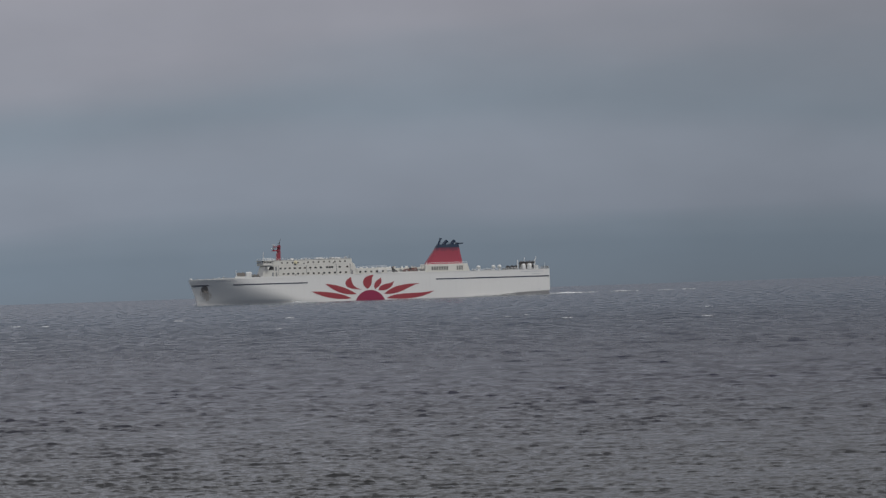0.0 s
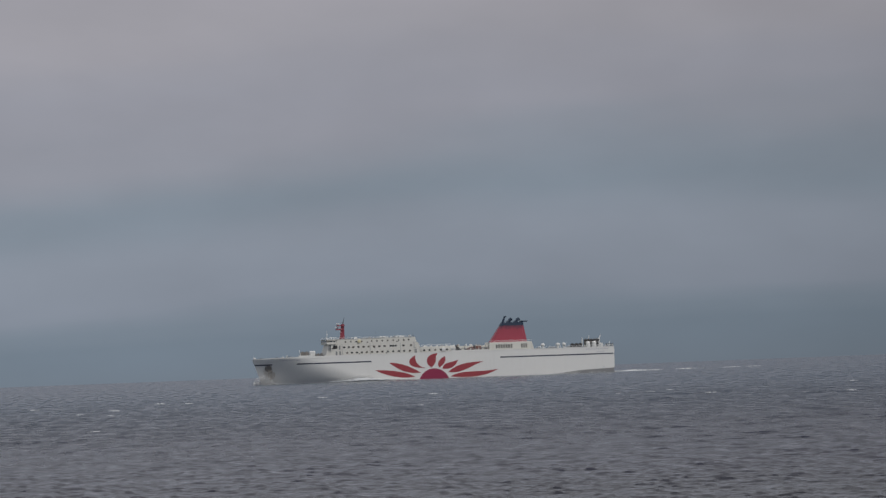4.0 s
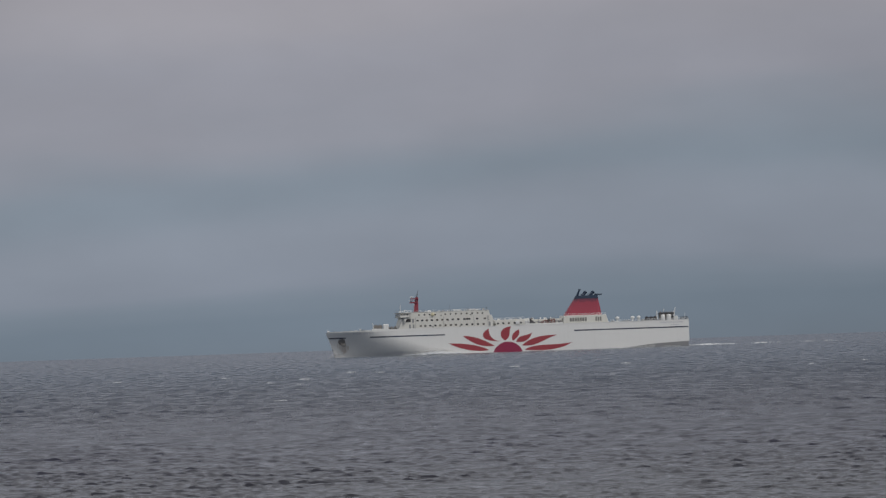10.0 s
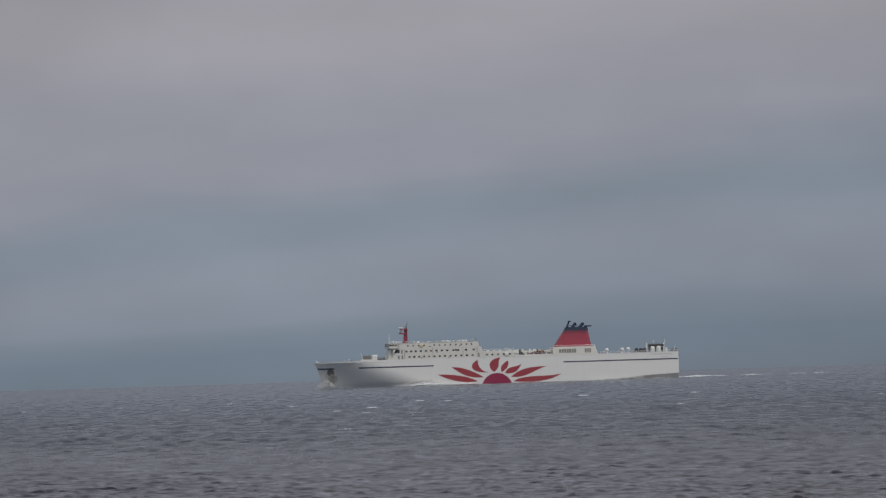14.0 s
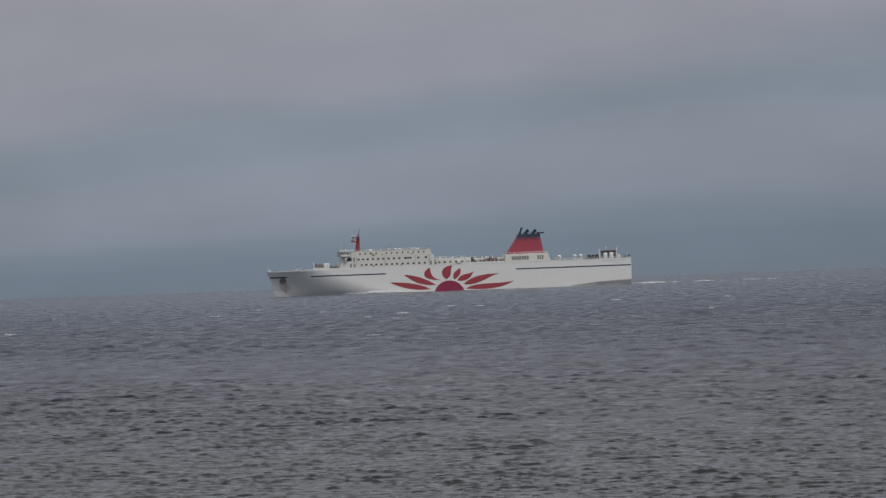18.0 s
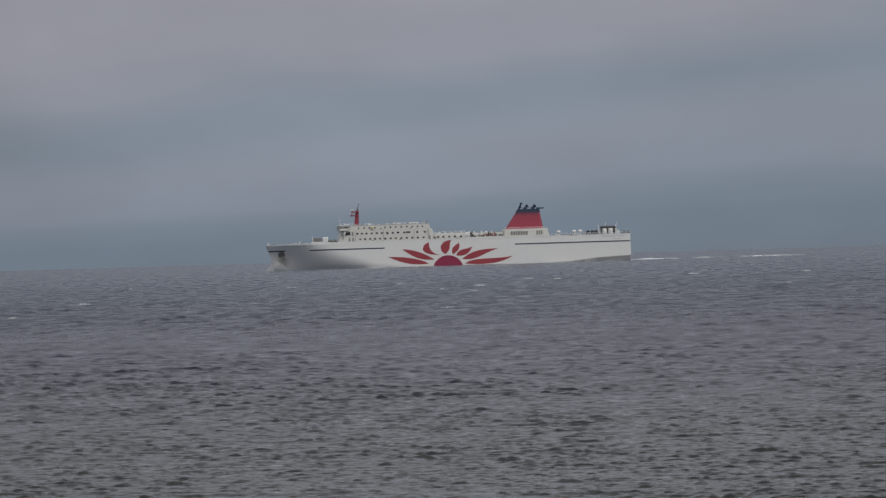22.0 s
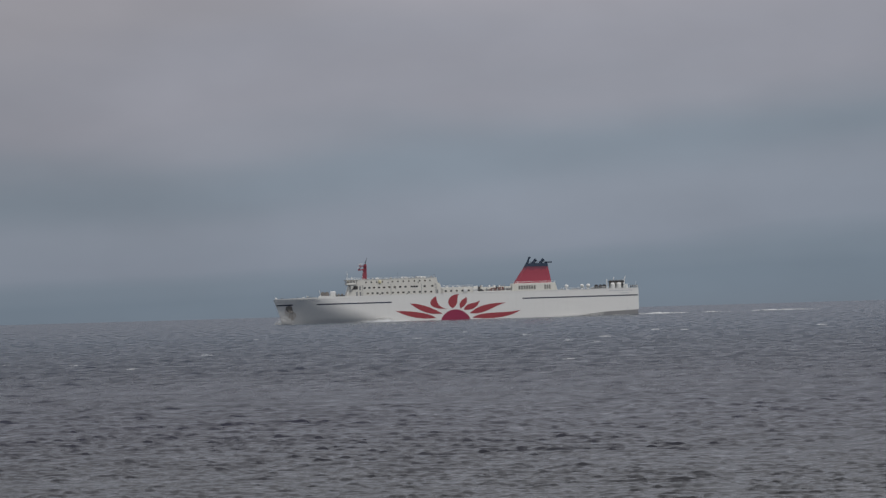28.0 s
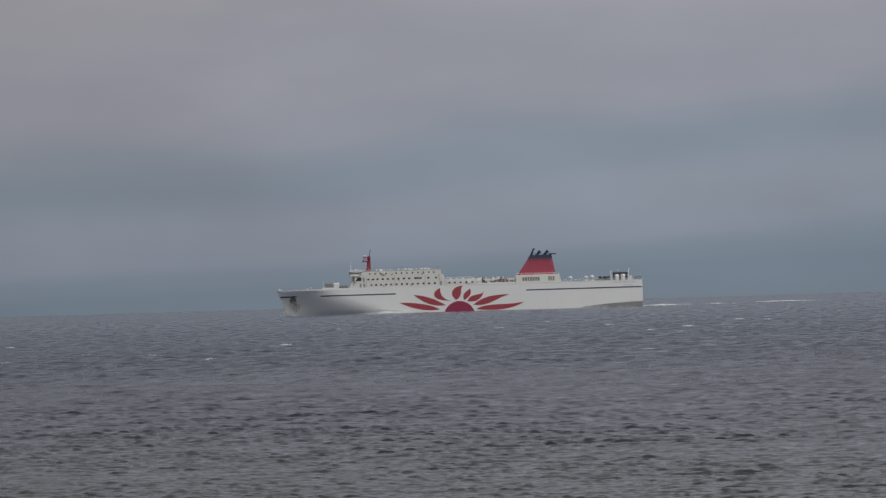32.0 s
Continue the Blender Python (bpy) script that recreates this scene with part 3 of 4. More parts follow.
for x, z in ((44.4, 16.4), (36.4, 19.3), (28.4, 16.5), (22.8, 19.2), (17.4, 16.4), (14.6, 19.2), (40.2, 16.2)):
    part("wall_lamp", spun(B(), ((0.14, 0), (0.18, 0.2), (0.10, 0.34)), x, SIDE + 0.12, z, 8), GEAR_WHITE, house)
for x in (48.7, 33.9, 18.0):
    part("downpipe", tube(B(), (x, SIDE + 0.08, 14.0), (x, SIDE + 0.08, 19.5), 0.08, sides=6), GREY_GEAR, house)
for x, z in ((39.7, 14.25), (31.6, 17.15), (25.4, 14.2), (19.6, 20.0), (35.2, 20.1)):
    part("vent_grille", block(B(), x - 0.35, x + 0.35, SIDE - 0.15, SIDE + 0.02 if z > 19.6 else SIDE + 0.06, z, z + 0.45, 0.03), STEEL_DARK, upper if z > 19.6 else house)
bm = B()
for z in (14.2, 14.9, 15.6, 16.3, 17.0, 17.7, 18.4, 19.1):
    tube(bm, (9.9 + 0.5 * (z - 14.2) / 5, SIDE + 0.1, z), (10.5 + 0.5 * (z - 14.2) / 5, SIDE + 0.1, z), 0.04, sides=5)
for x in (9.9, 10.5):
    tube(bm, (x, SIDE + 0.1, 14.0), (x + 0.52, SIDE + 0.1, 19.6), 0.05, sides=5)
part("ladder", bm, GREY_GEAR, house)

# the bridge, its wings and windows
bridge = part("bridge", block(B(), 51.6, 56.8, -SIDE + 0.5, SIDE - 0.5, 19.6, 22.2, 0.15, 0.0, 0.35), HOUSE_WHITE, ferry, "white wheelhouse with a band of dark windows")
for s in (1, -1):
    part("bridge_wing", block(B(), 52.2, 56.9, s * (SIDE - 0.6), s * 14.4, 19.7, 21.9, 0.15), HOUSE_WHITE, bridge)
part("wing_support", slab(B(), [(54.9, 19.7), (53.0, 19.7), (54.6, 16.8)], 13.9, 0.25), HOUSE_WHITE, bridge)
part("bridge_roof", block(B(), 51.0, 57.6, -13.0, 14.6, 22.15, 22.42, 0.08), HOUSE_WHITE, bridge)
for k in range(3):
    w = part("window", block(B(), 52.6 + 1.45 * k, 53.75 + 1.45 * k, 14.38, 14.44, 20.95, 21.65, 0.02), GLASS, bridge)
w = None
for k in range(15):
    y = -11.2 + 1.6 * k
    if w is None:
        w = part("window", block(B(), -0.05, 0.05, -0.68, 0.68, -0.42, 0.42, 0.02), GLASS, bridge)
        w.location = (57.08, y, 21.4)
    else:
        again(w, 57.08, y, 21.4)
part("wing_light_mast", tube(tube(B(), (56.7, 13.2, 22.4), (56.6, 13.2, 27.1), 0.16, 0.09), (56.3, 13.2, 25.0), (57.0, 13.2, 25.0), 0.12), GEAR_WHITE, bridge, "slim white signal pole on the wing")
rail(bridge, 50.0, 57.0, 12.4, 22.4, 1.4, 1.0, (57.0,))
part("searchlight", spun(B(), ((0.1, 0), (0.1, 0.6), (0.35, 0.7), (0.35, 1.2), (0.1, 1.3)), 54.2, 11.6, 22.4), GEAR_WHITE, bridge)

# the mast
bm = B()
block(bm, 45.9, 48.5, -0.8, 0.8, 22.5, 30.4, 0.18, 0.05, -1.15)
mast = part("mast", bm, MAST_RED, ferry, "tapered red mast with radar platforms and a whip aerial")
part("topmast", tube(B(), (46.6, 0, 30.3), (45.7, 0, 33.8), 0.22, 0.08), STEEL_DARK, mast)
part("mast_platform", block(B(), 45.8, 49.8, -1.6, 1.6, 29.2, 29.75, 0.05), MAST_RED, mast)
part("mast_platform", block(B(), 46.6, 50.4, -1.4, 1.4, 27.2, 27.85, 0.05), MAST_RED, mast)
for x, z, w in ((49.3, 29.75, 1.0), (49.6, 27.85, 1.2)):
    sc = part("radar_pedestal", spun(B(), ((0.32, 0), (0.28, 0.5), (0.18, 0.62)), x, 0, z), GREY_GEAR, mast)
    part("radar_scanner", block(B(), x - w, x + w, -0.16, 0.16, z + 0.62, z + 0.95, 0.06), GEAR_WHITE, mast, "pale radar scanner bar")
part("yard_arm", tube(B(), (47.0, -3.2, 31.2), (47.0, 3.2, 31.2), 0.08), STEEL_DARK, mast)
for k in range(3):
    part("mast_lamp", spun(B(), ((0.16, 0), (0.18, 0.3), (0.08, 0.36)), 48.3 - 0.3 * k, 0.75, 24.0 + 2.0 * k, 8), GEAR_WHITE, mast)
# fittings on the upper roof
for x, y in ((43.0, 9.0), (36.0, 10.2), (31.6, 9.4), (24.4, 10.4), (15.8, 9.2), (22.0, 4.0), (40.0, 4.5)):
    part("roof_vent", spun(B(), ((0.2, 0), (0.16, 0.35), (0.32, 0.4), (0.30, 0.6), (0.1, 0.7)), x, y, 22.3), GEAR_WHITE, upper, "white mushroom vent on the roof")
for x in (28.0, 26.2, 19.5, 17.8):
    c = part("life_raft", tube(B(), (x - 0.6, 11.2, 22.8), (x + 0.6, 11.2, 22.8), 0.42, sides=14), GEAR_WHITE, upper, "white life raft canister in its cradle")
    part("cradle", block(B(), x - 0.45, x + 0.45, 10.9, 11.5, 22.3, 22.55), STEEL_DARK, upper)
part("liferaft_cover", spun(B(), ((0.9, 0), (1.0, 0.5), (0.9, 1.3), (0.5, 1.5)), 39.7, 12.0, 20.2), CREAM, upper, "cream yellow cover beside the rail")
for x, w, h, mat in ((41.0, 2.2, 1.0, GEAR_WHITE), (33.6, 1.5, 0.9, GREY_GEAR), (25.5, 2.4, 0.8, GEAR_WHITE), (20.4, 1.4, 1.1, GREY_GEAR), (16.0, 2.0, 0.9, GEAR_WHITE), (12.4, 1.2, 1.3, GREY_GEAR)):
    unit = part("roof_unit", block(B(), x - 0.33 * w, x + 0.33 * w, 6.8, 8.6, 22.3, 22.3 + 0.85 * h, 0.12), mat, upper, "ventilation unit on the cabin roof")
part("aft_post", tube(B(), (11.2, 11.4, 20.0), (11.0, 11.4, 24.0), 0.14, 0.10), STEEL_DARK, upper)
part("whip_aerial", tube(B(), (30.0, 6.0, 22.3), (30.0, 6.0, 26.0), 0.05, 0.02, 6), STEEL_DARK, upper)

# ---- the open deck amidships ----
part("bulwark", block(B(), -29.0, -9.0, 12.6, 12.9, 13.7, 14.5, 0.04), HULL_WHITE, ferry)
part("inner_wall", block(B(), -29.5, -9.0, -8.0, 6.0, 13.7, 16.6, 0.10), HOUSE_WHITE, ferry, "cream-white casing along the open deck")
part("store_box", block(B(), -6.0, -3.9, 12.2, 13.1, 14.3, 16.0, 0.10), GEAR_WHITE, ferry)
for x in (-8.9, -10.2):
    part("store_box", block(B(), x - 1.1, x, 10.4, 12.4, 14.0, 16.1, 0.12), GEAR_WHITE, ferry, "bright white deck locker")
part("sloping_cover", slab(B(), [(-11.6, 17.1), (-11.6, 14.0), (-15.2, 14.0), (-14.6, 14.6)], 12.2, 3.0), STEEL_DARK, ferry, "dark sloping hatch cover")
winch = part("deck_crane", block(B(), -19.0, -17.6, 9.8, 11.8, 13.8, 15.6, 0.12), BROWN_GEAR, ferry, "red-brown deck crane with folded jib")
part("drum", tube(B(), (-20.6, 9.6, 15.0), (-20.6, 12.0, 15.0), 0.75, sides=16), BROWN_GEAR, winch)
part("jib", tube(B(), (-18.4, 11.0, 15.6), (-24.8, 11.2, 16.4), 0.28, 0.16), BROWN_GEAR, winch)
part("cab", block(B(), -23.6, -21.9, 10.0, 12.0, 13.8, 16.0, 0.12), BROWN_GEAR, winch)
part("post", tube(B(), (-22.0, 11.5, 13.8), (-22.2, 11.5, 17.4), 0.14), STEEL_DARK, winch)
for x in (-16.2, -25.2, -26.6):
    part("deck_vent", spun(B(), ((0.3, 0), (0.3, 1.4), (0.55, 1.5), (0.5, 1.9), (0.2, 2.0)), x, 11.4, 13.8), GREY_GEAR, ferry)
for x, y in ((-2.0, 8.0), (-7.0, 9.5), (-11.5, 5.0), (-18.0, 4.0), (-23.0, 5.5), (-14.0, 5.2), (1.5, 10.6)):
    part("roof_vent", spun(B(), ((0.3, 0), (0.22, 0.4), (0.45, 0.5), (0.42, 0.75), (0.15, 0.85)), x, y, 16.6), GEAR_WHITE, ferry, "white mushroom vent on the roof")
for k, (x, w, y, h) in enumerate(((4.6, 1.4, 9.6, 0.5), (-4.4, 1.6, 9.2, 0.4), (-10.6, 2.0, 3.0, 0.6), (-13.4, 1.2, 4.6, 0.9), (-20.4, 1.4, 4.4, 0.8), (-24.6, 2.2, 3.6, 0.5))):
    base = 17.0 if x > -9 else 16.6
    part("deck_box", block(B(), x - w / 2, x + w / 2, y - 0.7, y + 0.7, base, base + h, 0.1), (GEAR_WHITE, GREY_GEAR, GEAR_WHITE, POCKET)[k % 4], ferry)
for x0, x1, z, mat in ((-12.4, -13.6, 15.4, GREY_GEAR), (-16.6, -17.4, 15.2, POCKET), (-24.0, -24.9, 16.2, BROWN_GEAR), (-26.9, -28.4, 15.6, POCKET), (-20.9, -21.6, 16.8, STEEL_DARK)):
    part("deck_machine", block(B(), x0, x1, 10.2, 11.9, 13.8, z, 0.12), mat, ferry)
for x, z in ((-16.0, 17.6), (-19.6, 17.3), (-25.4, 17.9), (-27.4, 17.2)):
    part("deck_post", tube(B(), (x, 10.8, 13.8), (x - 0.2, 10.8, z), 0.12, 0.08), GREY_GEAR, ferry)
for x, y in ((85.0, 3.4), (79.6, 6.4), (74.6, 8.0)):
    part("fairlead", block(B(), x - 0.6, x + 0.6, y - 0.5, y + 0.5, top(x) - 0.25, top(x) + 0.55, 0.15), GREY_GEAR, ferry)
rail(ferry, -29.0, -9.0, 12.75, 14.5, 2.2, 0.9, mat=GREY_GEAR)

# ---- funnel and its casing ----
casing = part("funnel_casing", block(B(), -53.4, -29.4, -9.5, 9.5, 13.7, 17.95, 0.15, 1.3, -0.3), HOUSE_WHITE, ferry, "cream-white engine casing with grey louvres")
for k in range(7):
    lv = part("louvre", block(B(), -33.9 - 1.32 * k, -32.9 - 1.32 * k, 9.45, 9.56, 14.8, 16.8, 0.03), LOUVRE, casing)
    for j in range(5):
        part("louvre_blade", block(B(), -33.8 - 1.32 * k, -33.0 - 1.32 * k, 9.54, 9.64, 14.95 + 0.37 * j, 15.1 + 0.37 * j), LOUVRE, lv)
for k in range(3):
    lv = part("louvre", block(B(), -47.3 - 1.15 * k, -46.4 - 1.15 * k, 9.45, 9.56, 14.7, 16.9, 0.03), LOUVRE, casing)
rail(casing, -52.0, -30.0, 9.3, 17.95, 2.4, 0.9)


def loft(bm, sections):
    """A closed solid through rectangles (x0, x1, half width, z) with cut corners."""
    rings = []
    for x0, x1, h, z in sections:
        c = min(1.4, 0.35 * h)
        rings.append([bm.verts.new((x, y, z)) for x, y in ((x0, -h + c), (x0 + c, -h), (x1 - c, -h), (x1, -h + c), (x1, h - c), (x1 - c, h), (x0 + c, h), (x0, h - c))])
    for lo, hi in zip(rings, rings[1:]):
        for k in range(8):
            bm.faces.new((lo[k], lo[(k + 1) % 8], hi[(k + 1) % 8], hi[k]))
    bm.faces.new(rings[0][::-1])
    bm.faces.new(rings[-1])
    return bm


funnel = part("funnel", loft(B(), ((-50.6, -30.8, 4.6, 17.9), (-49.0, -36.7, 3.65, 26.7))), FUNNEL_RED, ferry, "tall raked red funnel with a navy top")
part("funnel_cap", loft(B(), ((-49.1, -36.6, 3.70, 26.7), (-48.8, -37.6, 3.5, 28.3))), CAP_NAVY, funnel, "navy blue funnel top")
part("funnel_fin", slab(B(), [(-37.4, 27.6), (-39.0, 28.3), (-39.9, 31.4), (-39.2, 31.6)], 0.35, 0.7), CAP_NAVY, funnel)
part("fin_head", block(B(), -40.3, -39.0, -0.5, 0.5, 31.0, 31.7, 0.1), CAP_NAVY, funnel)
part("funnel_arm", block(B(), -51.0, -47.6, -2.4, 2.4, 28.3, 28.95, 0.12, -0.4, 0.0), CAP_NAVY, funnel)
for x in (-40.9, -44.9):
    for y in (1.5, -1.5):
        bm = tube(B(), (x, y, 27.9), (x - 1.5, y, 29.7), 0.72, 0.68, 14)
        tube(bm, (x - 1.5, y, 29.7), (x - 2.1, y, 30.25), 0.78, 0.74, 14)
        part("exhaust_pipe", bm, CAP_NAVY, funnel, "dark exhaust pipe raked aft")
part("whistle", tube(B(), (-38.6, 1.0, 28.2), (-38.6, 1.0, 29.0), 0.28, 0.18, 10), CAP_NAVY, funnel)
rail(funnel, -48.4, -38.4, 3.3, 28.3, 1.8, 0.7, mat=CAP_NAVY, name="cap_rail")

# ---- after deck ----
first = None
for x, y, h in ((-58.0, 9.5, 3.0), (-66.2, 8.5, 3.0), (-69.4, 8.5, 3.1)):
    v = part("mushroom_vent", spun(B(), ((0.50, 0), (0.46, h * 0.42), (0.95, h * 0.48), (1.08, h * 0.66), (0.98, h * 0.82), (0.55, h * 0.92), (0.15, h * 0.95)), x, y, 13.75, 18), GEAR_WHITE, ferry, "large white mushroom ventilator")
    part("vent_ring", spun(B(), ((0.95, 0), (0.95, 0.2), (0.8, 0.25)), x, y, 13.75), GREY_GEAR, v)
for x0, x1, h in ((-61.0, -64.5, 0.7), (-70.8, -72.0, 0.9), (-55.0, -56.3, 0.8)):
    part("hatch", block(B(), x0, x1, 8.0, 11.5, 13.75, 13.75 + h, 0.08), GREY_GEAR, ferry)
m = part("mooring_winch", block(B(), -78.8, -72.2, 9.0, 11.5, 13.75, 14.5, 0.1), STEEL_DARK, ferry, "dark mooring winch on the after deck")
for x in (-73.4, -75.6, -77.6):
    part("drum", tube(B(), (x, 9.2, 15.1), (x, 11.6, 15.1), 0.85, sides=16), STEEL_DARK, m)
    part("flange", tube(B(), (x, 11.5, 15.1), (x, 11.7, 15.1), 1.05, sides=16), STEEL_DARK, m)
g = part("stern_gantry", block(B(), -79.55, -79.05, 7.0, 7.6, 13.75, 18.9, 0.08), GEAR_WHITE, ferry, "white stern ramp gantry with tall posts")
part("gantry_post", block(B(), -88.7, -88.0, 6.9, 7.7, 13.75, 18.2, 0.1), GEAR_WHITE, g)
part("post_head", tube(B(), (-88.3, 7.3, 18.0), (-89.3, 7.3, 20.4), 0.24, 0.14), GEAR_WHITE, g)
part("post_head", tube(B(), (-82.7, 7.3, 18.0), (-83.1, 7.3, 20.2), 0.20, 0.12), GEAR_WHITE, g)
part("crossbeam", block(B(), -88.4, -80.2, 6.6, 7.8, 17.0, 17.95, 0.1), STEEL_DARK, g, "dark brown hoist beam")
for k in range(5):
    part("beam_bracket", block(B(), -81.4 - 1.5 * k, -81.1 - 1.5 * k, 6.5, 7.9, 17.9, 18.5, 0.05), POCKET, g)
part("control_cabin", spun(B(), ((1.1, 0), (1.2, 0.5), (1.2, 2.4), (0.9, 3.0), (0.3, 3.15)), -82.4, 7.4, 13.75, 16), GEAR_WHITE, g)
part("control_cabin", spun(B(), ((1.2, 0), (1.3, 0.5), (1.3, 2.5), (1.0, 3.1), (0.3, 3.25)), -85.6, 7.4, 13.75, 16), GEAR_WHITE, g)
part("ramp_machinery", block(B(), -88.0, -80.6, 3.6, 5.6, 13.75, 17.2, 0.15), POCKET, g, "brown ramp hoist machinery")
part("hoist_drum", tube(B(), (-87.3, 7.0, 15.4), (-87.3, 8.2, 15.4), 0.8, sides=16), STEEL_DARK, g)
part("side_box", block(B(), -90.2, -88.9, 6.2, 8.2, 13.75, 15.9, 0.12), GEAR_WHITE, g)
for x in (-91.4, -92.6, -93.8, -94.7):
    part("bollard", spun(B(), ((0.35, 0), (0.26, 0.2), (0.26, 1.2), (0.42, 1.35), (0.42, 1.6)), x, 11.6, 13.75), STEEL_DARK, ferry, "dark mooring bollard at the stern")
part("flagstaff", tube(B(), (-94.6, 0, 13.75), (-95.2, 0, 17.2), 0.09, 0.05), GEAR_WHITE, ferry)
rail(ferry, -95.0, -54.0, 12.8, 13.95, 2.2, 1.0, (-95.0,))

# ---- foredeck ----
w = part("windlass", block(B(), 66.6, 70.4, 6.5, 9.8, 13.2, 15.0, 0.15), GREY_GEAR, ferry, "grey anchor windlass on the foredeck")
for x in (67.3, 69.4):
    part("drum", tube(B(), (x, 6.2, 15.3), (x, 10.2, 15.3), 1.05, sides=16), POCKET, w)
    part("flange", tube(B(), (x, 10.1, 15.3), (x, 10.35, 15.3), 1.25, sides=16), POCKET, w)
part("fore_post", tube(B(), (70.6, 11.0, 13.6), (71.3, 11.0, 17.6), 0.22, 0.12), GEAR_WHITE, ferry, "leaning white post on the foredeck")
part("deck_locker", block(B(), 62.7, 65.8, 8.5, 11.0, 13.6, 16.7, 0.45), GEAR_WHITE, ferry, "white locker beside the windlass")
m = part("mooring_winch", block(B(), 58.2, 63.4, 8.0, 10.8, 13.6, 14.5, 0.12), STEEL_DARK, ferry, "dark mooring winch before the bridge")
for x in (59.4, 61.2, 62.8):
    part("drum", tube(B(), (x, 8.0, 14.8), (x, 10.9, 14.8), 0.62, sides=14), POCKET, m)
for x, y in ((76.0, 8.6), (77.2, 8.3), (82.5, 6.0), (90.6, 2.2)):
    part("bollard", spun(B(), ((0.3, 0), (0.24, 0.15), (0.24, 0.8), (0.36, 0.9), (0.36, 1.1)), x, y, top(x) - 0.25), GREY_GEAR, ferry)
bm = B()
rows = []
for x in [72.5 + 1.15 * k for k in range(20)]:
    h = breadth(x, top(x))
    rows.append([bm.verts.new((x, s * max(0.03, h - d), z)) for s, d, z in ((1, -0.02, top(x) - 0.2), (1, -0.06, top(x) + 0.35), (1, 0.2, top(x) + 0.35), (1, 0.2, top(x) - 0.2))])
for a, b in zip(rows, rows[1:]):
    for k in range(3):
        bm.faces.new((a[k], b[k], b[k + 1], a[k + 1]))
part("bow_bulwark", bm, HULL_WHITE, ferry)
for x, y, w, h in ((79.6, 5.0, 1.8, 1.0), (77.4, 6.4, 1.2, 1.5), (81.6, 4.2, 1.0, 0.7)):
    part("capstan", spun(B(), ((w * 0.42, 0), (w * 0.34, h * 0.3), (w * 0.30, h * 0.7), (w * 0.46, h * 0.85), (w * 0.40, h)), x, y, top(x) - 0.25), GEAR_WHITE, ferry, "pale grey capstan on the foredeck")
part("bow_fairlead", block(B(), 93.2, 94.4, -0.6, 0.6, 12.7, 14.1, 0.2), GEAR_WHITE, ferry)
part("jack_staff", tube(B(), (94.0, 0, 12.9), (94.3, 0, 15.2), 0.07, 0.04), GEAR_WHITE, ferry)
part("breakwater", slab(B(), [(71.8, 13.5), (71.8, 14.5), (64.5, 14.35), (64.5, 13.5)], 12.2, 0.2), HULL_WHITE, ferry)


# ---- foam: broken water round the ship and on the crests ----
foam_rng = random.Random(5)


def froth(bm, x, y, z, length, width, tall, lumps, lean=0.0):
    """A ragged streak of lumps along x, higher in its middle."""
    for k in range(lumps):
        u = foam_rng.uniform(-1, 1)
        s = (1 - u * u) ** 0.5
        px, py = x + u * length / 2, y + foam_rng.gauss(0, 0.35) * width + lean * u * length / 2
        r = foam_rng.uniform(0.35, 1.0) * tall * (0.35 + 0.65 * s)
        h = bmesh.ops.create_icosphere(bm, subdivisions=1, radius=1.0)["verts"]
        sx_, sy_ = r * foam_rng.uniform(1.2, 3.4), r * foam_rng.uniform(0.8, 1.6)
        for v in h:
            j = foam_rng.uniform(0.75, 1.25)
            v.co = Vector((px + v.co.x * sx_ * j, py + v.co.y * sy_ * j, z + v.co.z * r * 0.8 * j))
    return bm


def thing(name, bm, mat, label, category):
    ob = part(name, bm, mat, None, label, smooth=True)
    return tagged(ob, "", category, kind="stuff")


def crest_height(x):
    """The breaking wave along the side: steep before, long behind."""
    return 1.9 * math.exp(-((x - 39) / (7 if x > 39 else 11)) ** 2) + 0.35 * math.exp(-((x - 50) / 6) ** 2)


bm, mist = B(), B()
for k in range(1300):
    x = foam_rng.uniform(12, 56)
    tall = crest_height(x)
    u = foam_rng.random() ** 0.8
    r = 0.12 + 0.38 * tall * foam_rng.uniform(0.4, 1.0) * (1.1 - u)
    froth(bm, x, 13.3 + 1.2 * foam_rng.random() * (1 - 0.5 * u), 0.85 * tall * u, 1.0, 0.3, r, 1)
for k in range(520):
    x = foam_rng.gauss(42, 6.0)
    tall = crest_height(x) + 0.25
    froth(mist, x, 13.4 + 0.9 * foam_rng.random(), tall * (0.5 + 0.9 * foam_rng.random()), 1.2, 0.3, foam_rng.uniform(0.06, 0.17), 1)
bow_wave = thing("bow_wave", bm, FOAM, "white breaking bow wave along the ferry's side", "foam")
side_spray = thing("side_spray", mist, SPRAY, "thin white spray above the ferry's bow wave", "spray")
bm = B()
for k in range(620):
    x = min(94.4, max(82.0, foam_rng.gauss(89.4, 2.6)))
    z = 5.2 * foam_rng.random() ** 1.5 * max(0.12, 1 - ((x - 89.6) / 6.0) ** 2)
    froth(bm, x, breadth(x, 9.0) + 0.5 + 0.8 * foam_rng.random(), z, 1.0, 0.4, foam_rng.uniform(0.08, 0.24) * (1.2 - z / 8), 2)
bow_spray = thing("bow_spray", bm, SPRAY, "white spray thrown up at the ferry's bow", "spray")
bm = B()
for k in range(360):
    u = foam_rng.random()
    x = -50 - 27 * u
    z = (0.1 + 1.5 * u) * foam_rng.random() ** 1.2
    froth(bm, x, 13.3 + 0.9 * foam_rng.random(), z, 1.6, 0.3, foam_rng.uniform(0.06, 0.20), 2)
quarter_spray = thing("quarter_spray", bm, SPRAY, "low white spray along the ferry's quarter", "spray")
bm = B()
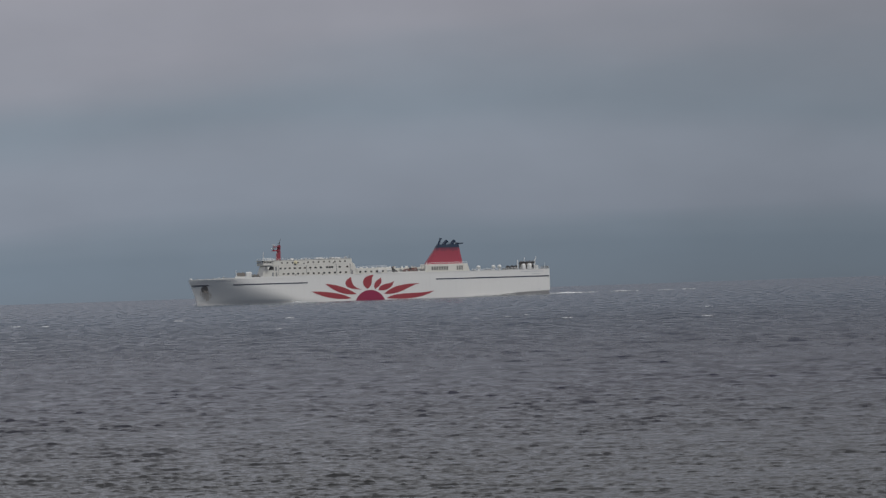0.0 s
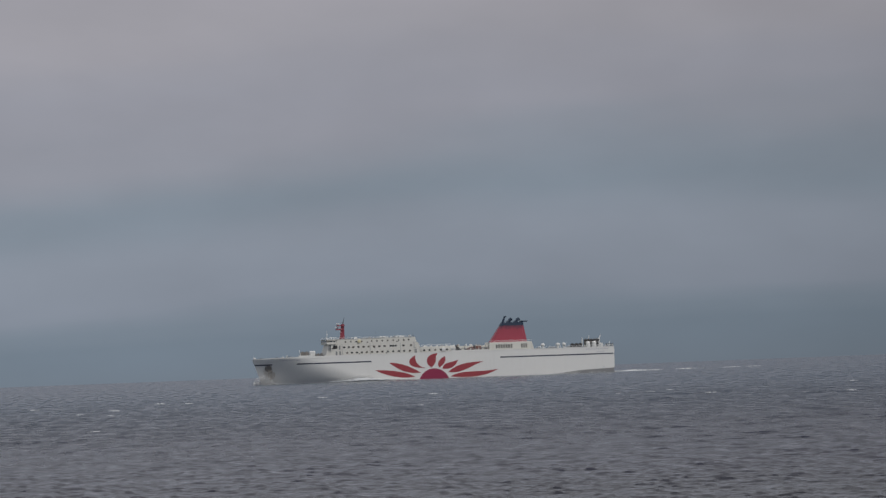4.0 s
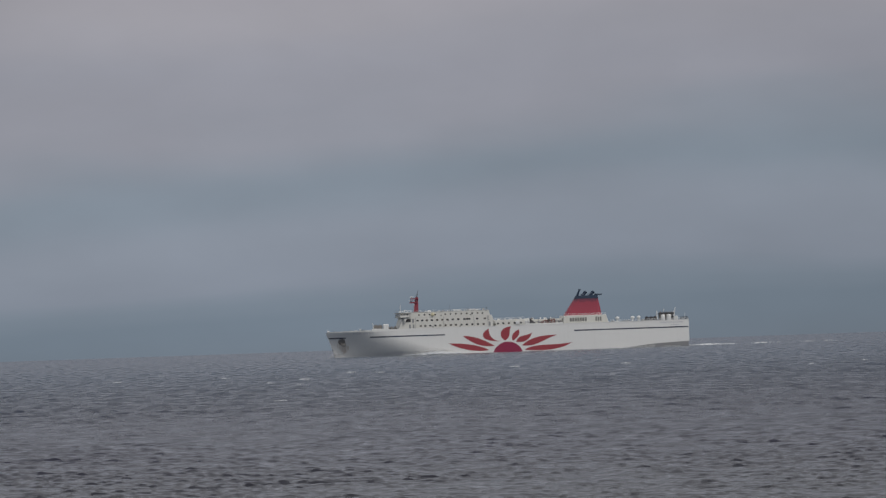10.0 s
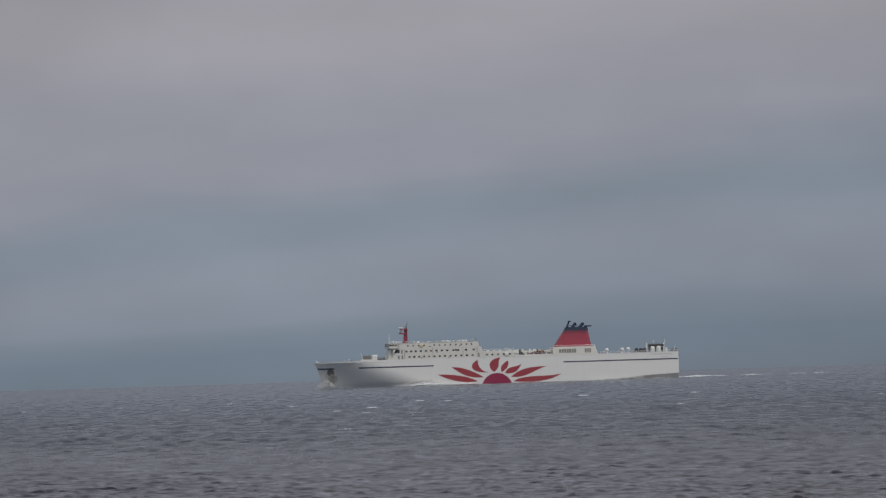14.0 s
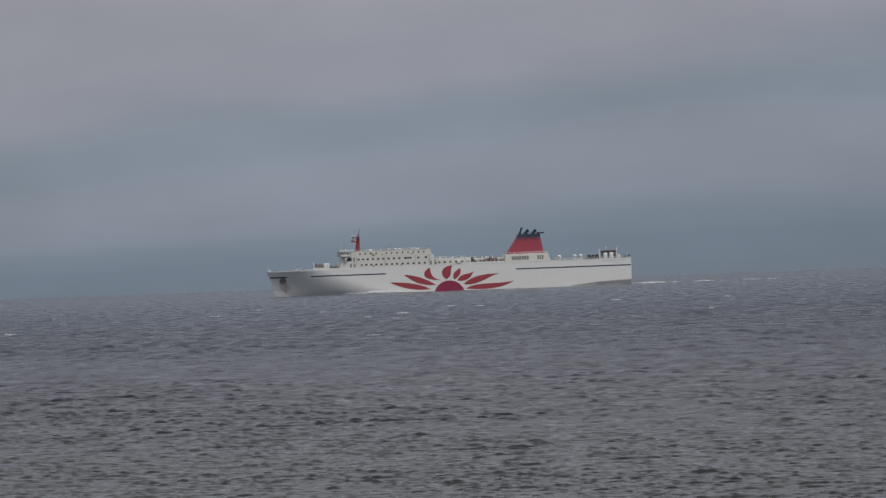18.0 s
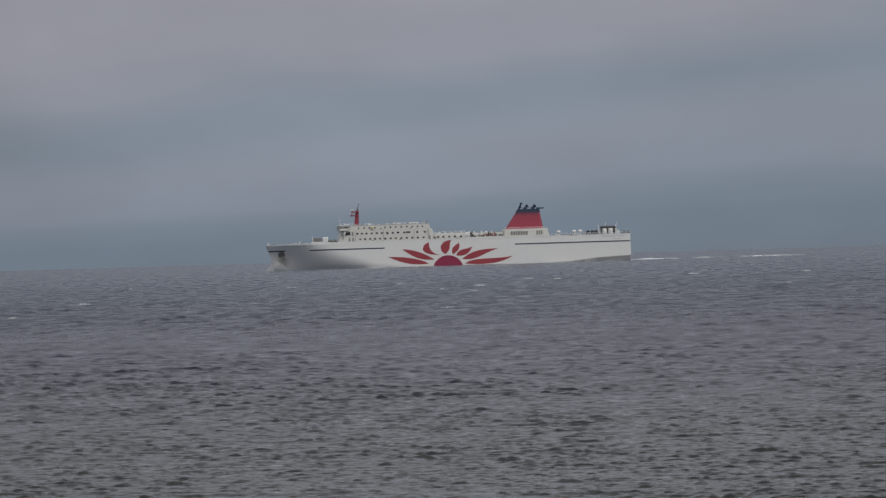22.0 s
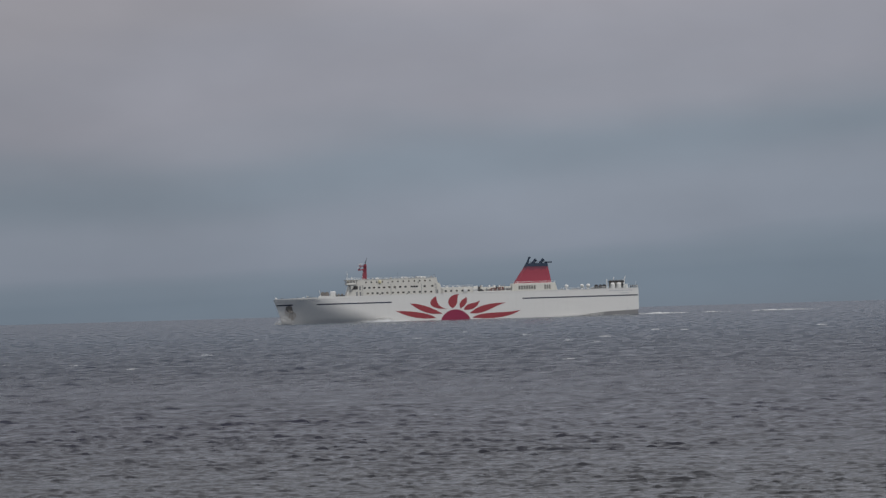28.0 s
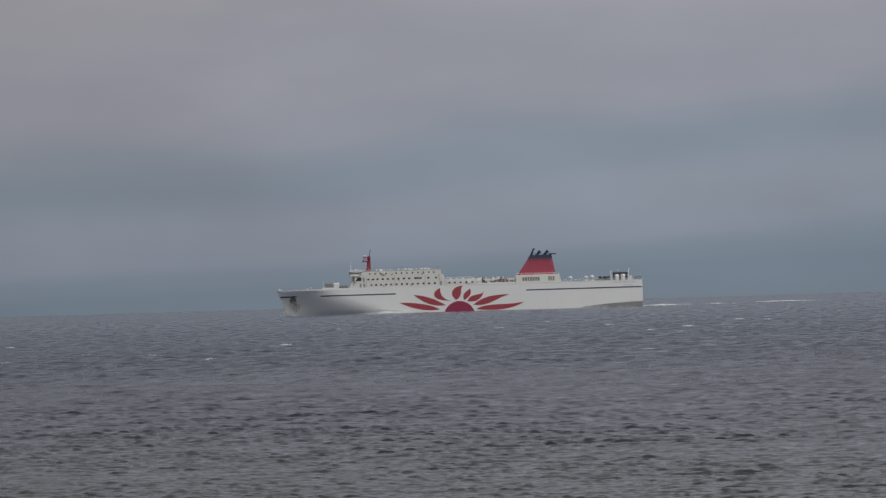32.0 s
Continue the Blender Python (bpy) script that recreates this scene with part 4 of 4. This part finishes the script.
for x, t_, n_ in ((-98, 0.40, 26), (-104, 0.75, 46), (-110, 0.55, 34), (-117, 0.36, 18), (-133, 0.46, 30), (-139, 0.30, 12), (-86, 0.30, 14)):
    froth(bm, x, foam_rng.uniform(6, 13) if x < -90 else 14.0, 0.25, 9, 3.0 if x < -90 else 0.6, t_, n_)
for x, t_, n_ in ((-160, 0.30, 20), (-172, 0.28, 18)):
    froth(bm, x, 2, 0.2, 9, 2.0, t_, n_)
wake = thing("wake", bm, FOAM, "white foam of the ferry's wake", "foam")
bm = B()
for x, t_, n_ in ((-165, 0.36, 30), (-171, 0.50, 50), (-178, 0.52, 60), (-185, 0.38, 36), (-191, 0.26, 18)):
    froth(bm, x, 9 + 0.05 * (x + 178), 0.35, 9, 1.6, t_, n_)
wake_crest = thing("wake_crest", bm, FOAM, "long white crest breaking in the wake", "foam")

bm = B()
far = np.array([230 * (3600 / 230) ** (foam_rng.random() ** 0.8) for k in range(3000)])
bearing = np.radians([foam_rng.uniform(-7.4, 7.4) for k in range(3000)])
tops = surface(far * np.sin(bearing), far * np.cos(bearing), 0.002 * far)
for k in np.argsort(-tops[2])[:28]:
    size = foam_rng.uniform(0.5, 1.3) * (1 + float(far[k]) / 1500)
    froth(bm, float(tops[0][k]), float(tops[1][k]), float(tops[2][k]) - 0.05, 1.1 * size, 0.3 * size, 0.085 * size, foam_rng.randint(12, 26), foam_rng.uniform(-0.3, 0.3))
caps = part("whitecaps", bm, FOAM, sea, "small white crests scattered over the waves", smooth=True)
tagged(caps, kind="stuff")


# ---- what moves ----
def course(t, dx=0.0, dz=0.0, trim=0.0, roll=0.0):
    """The ferry's pose: 11 metres a second, slightly towards the viewer. dx: metres ahead of its place."""
    a = radians(185)
    s = 11.0 * (t - 16) + dx
    return pose(s * math.cos(a), 3400 + s * math.sin(a), dz, roll, trim, 185)


def motions():
    trims = ((0, -0.25), (4, -0.20), (9, 0.0), (13, -0.1), (17, 0.05), (23, 0.08), (28, 0.08), (32, 0.08))
    walk(ferry, [(t / 2, course(t / 2, trim=float(np.interp(t / 2, *zip(*trims))))) for t in range(65)])
    surge = ((0, -0.9), (2, -0.5), (3, 0.4), (4, 0.4), (5.5, 0.1), (7, 0.2), (9, -0.2), (11, 0.4), (13, 0.3), (16, -0.2), (19, 0.3), (21, -0.7), (22, -1.2), (23, -0.8), (25, 0.2), (28, -0.3), (30, -0.1), (32, -0.3))
    walk(bow_wave, [(t, course(t, dz=z)) for t, z in surge])
    walk(side_spray, [(t, course(t, dz=1.6 * z + 0.1)) for t, z in surge])
    burst = ((0, -3.2), (2, -2.4), (4, 0.0), (5.5, -2.0), (7, -3.0), (9, -3.0), (11, -2.2), (13, -0.8), (16, -2.4), (19, -2.0), (21, -1.4), (23, -0.5), (25, -2.4), (28, -0.9), (30, -1.2), (32, -2.4))
    walk(bow_spray, [(t, course(t, dz=z)) for t, z in burst])
    walk(quarter_spray, [(t, course(t, dz=-0.2 + 0.25 * math.sin(t * 0.9 + 1))) for t in range(33)])
    walk(wake, [(t, course(t, dz=0.06 * math.sin(t * 1.1))) for t in range(33)])
    rise = ((0, -1.8, 6), (16, -1.8, 6), (20, -1.2, 4), (21.5, -0.35, 8), (23, 0.0, 6), (24, -0.3, 6), (25, -0.4, 6), (28, -0.1, 5), (30, 0.05, 7), (32, 0.1, 6))
    walk(wake_crest, [(t, course(t, dx=x, dz=z)) for t, z, x in rise])
    walk(sea, [(t, Matrix.Translation(DRIFT * (t - 16))) for t in (0, 8, 16, 24, 32)])


motions()
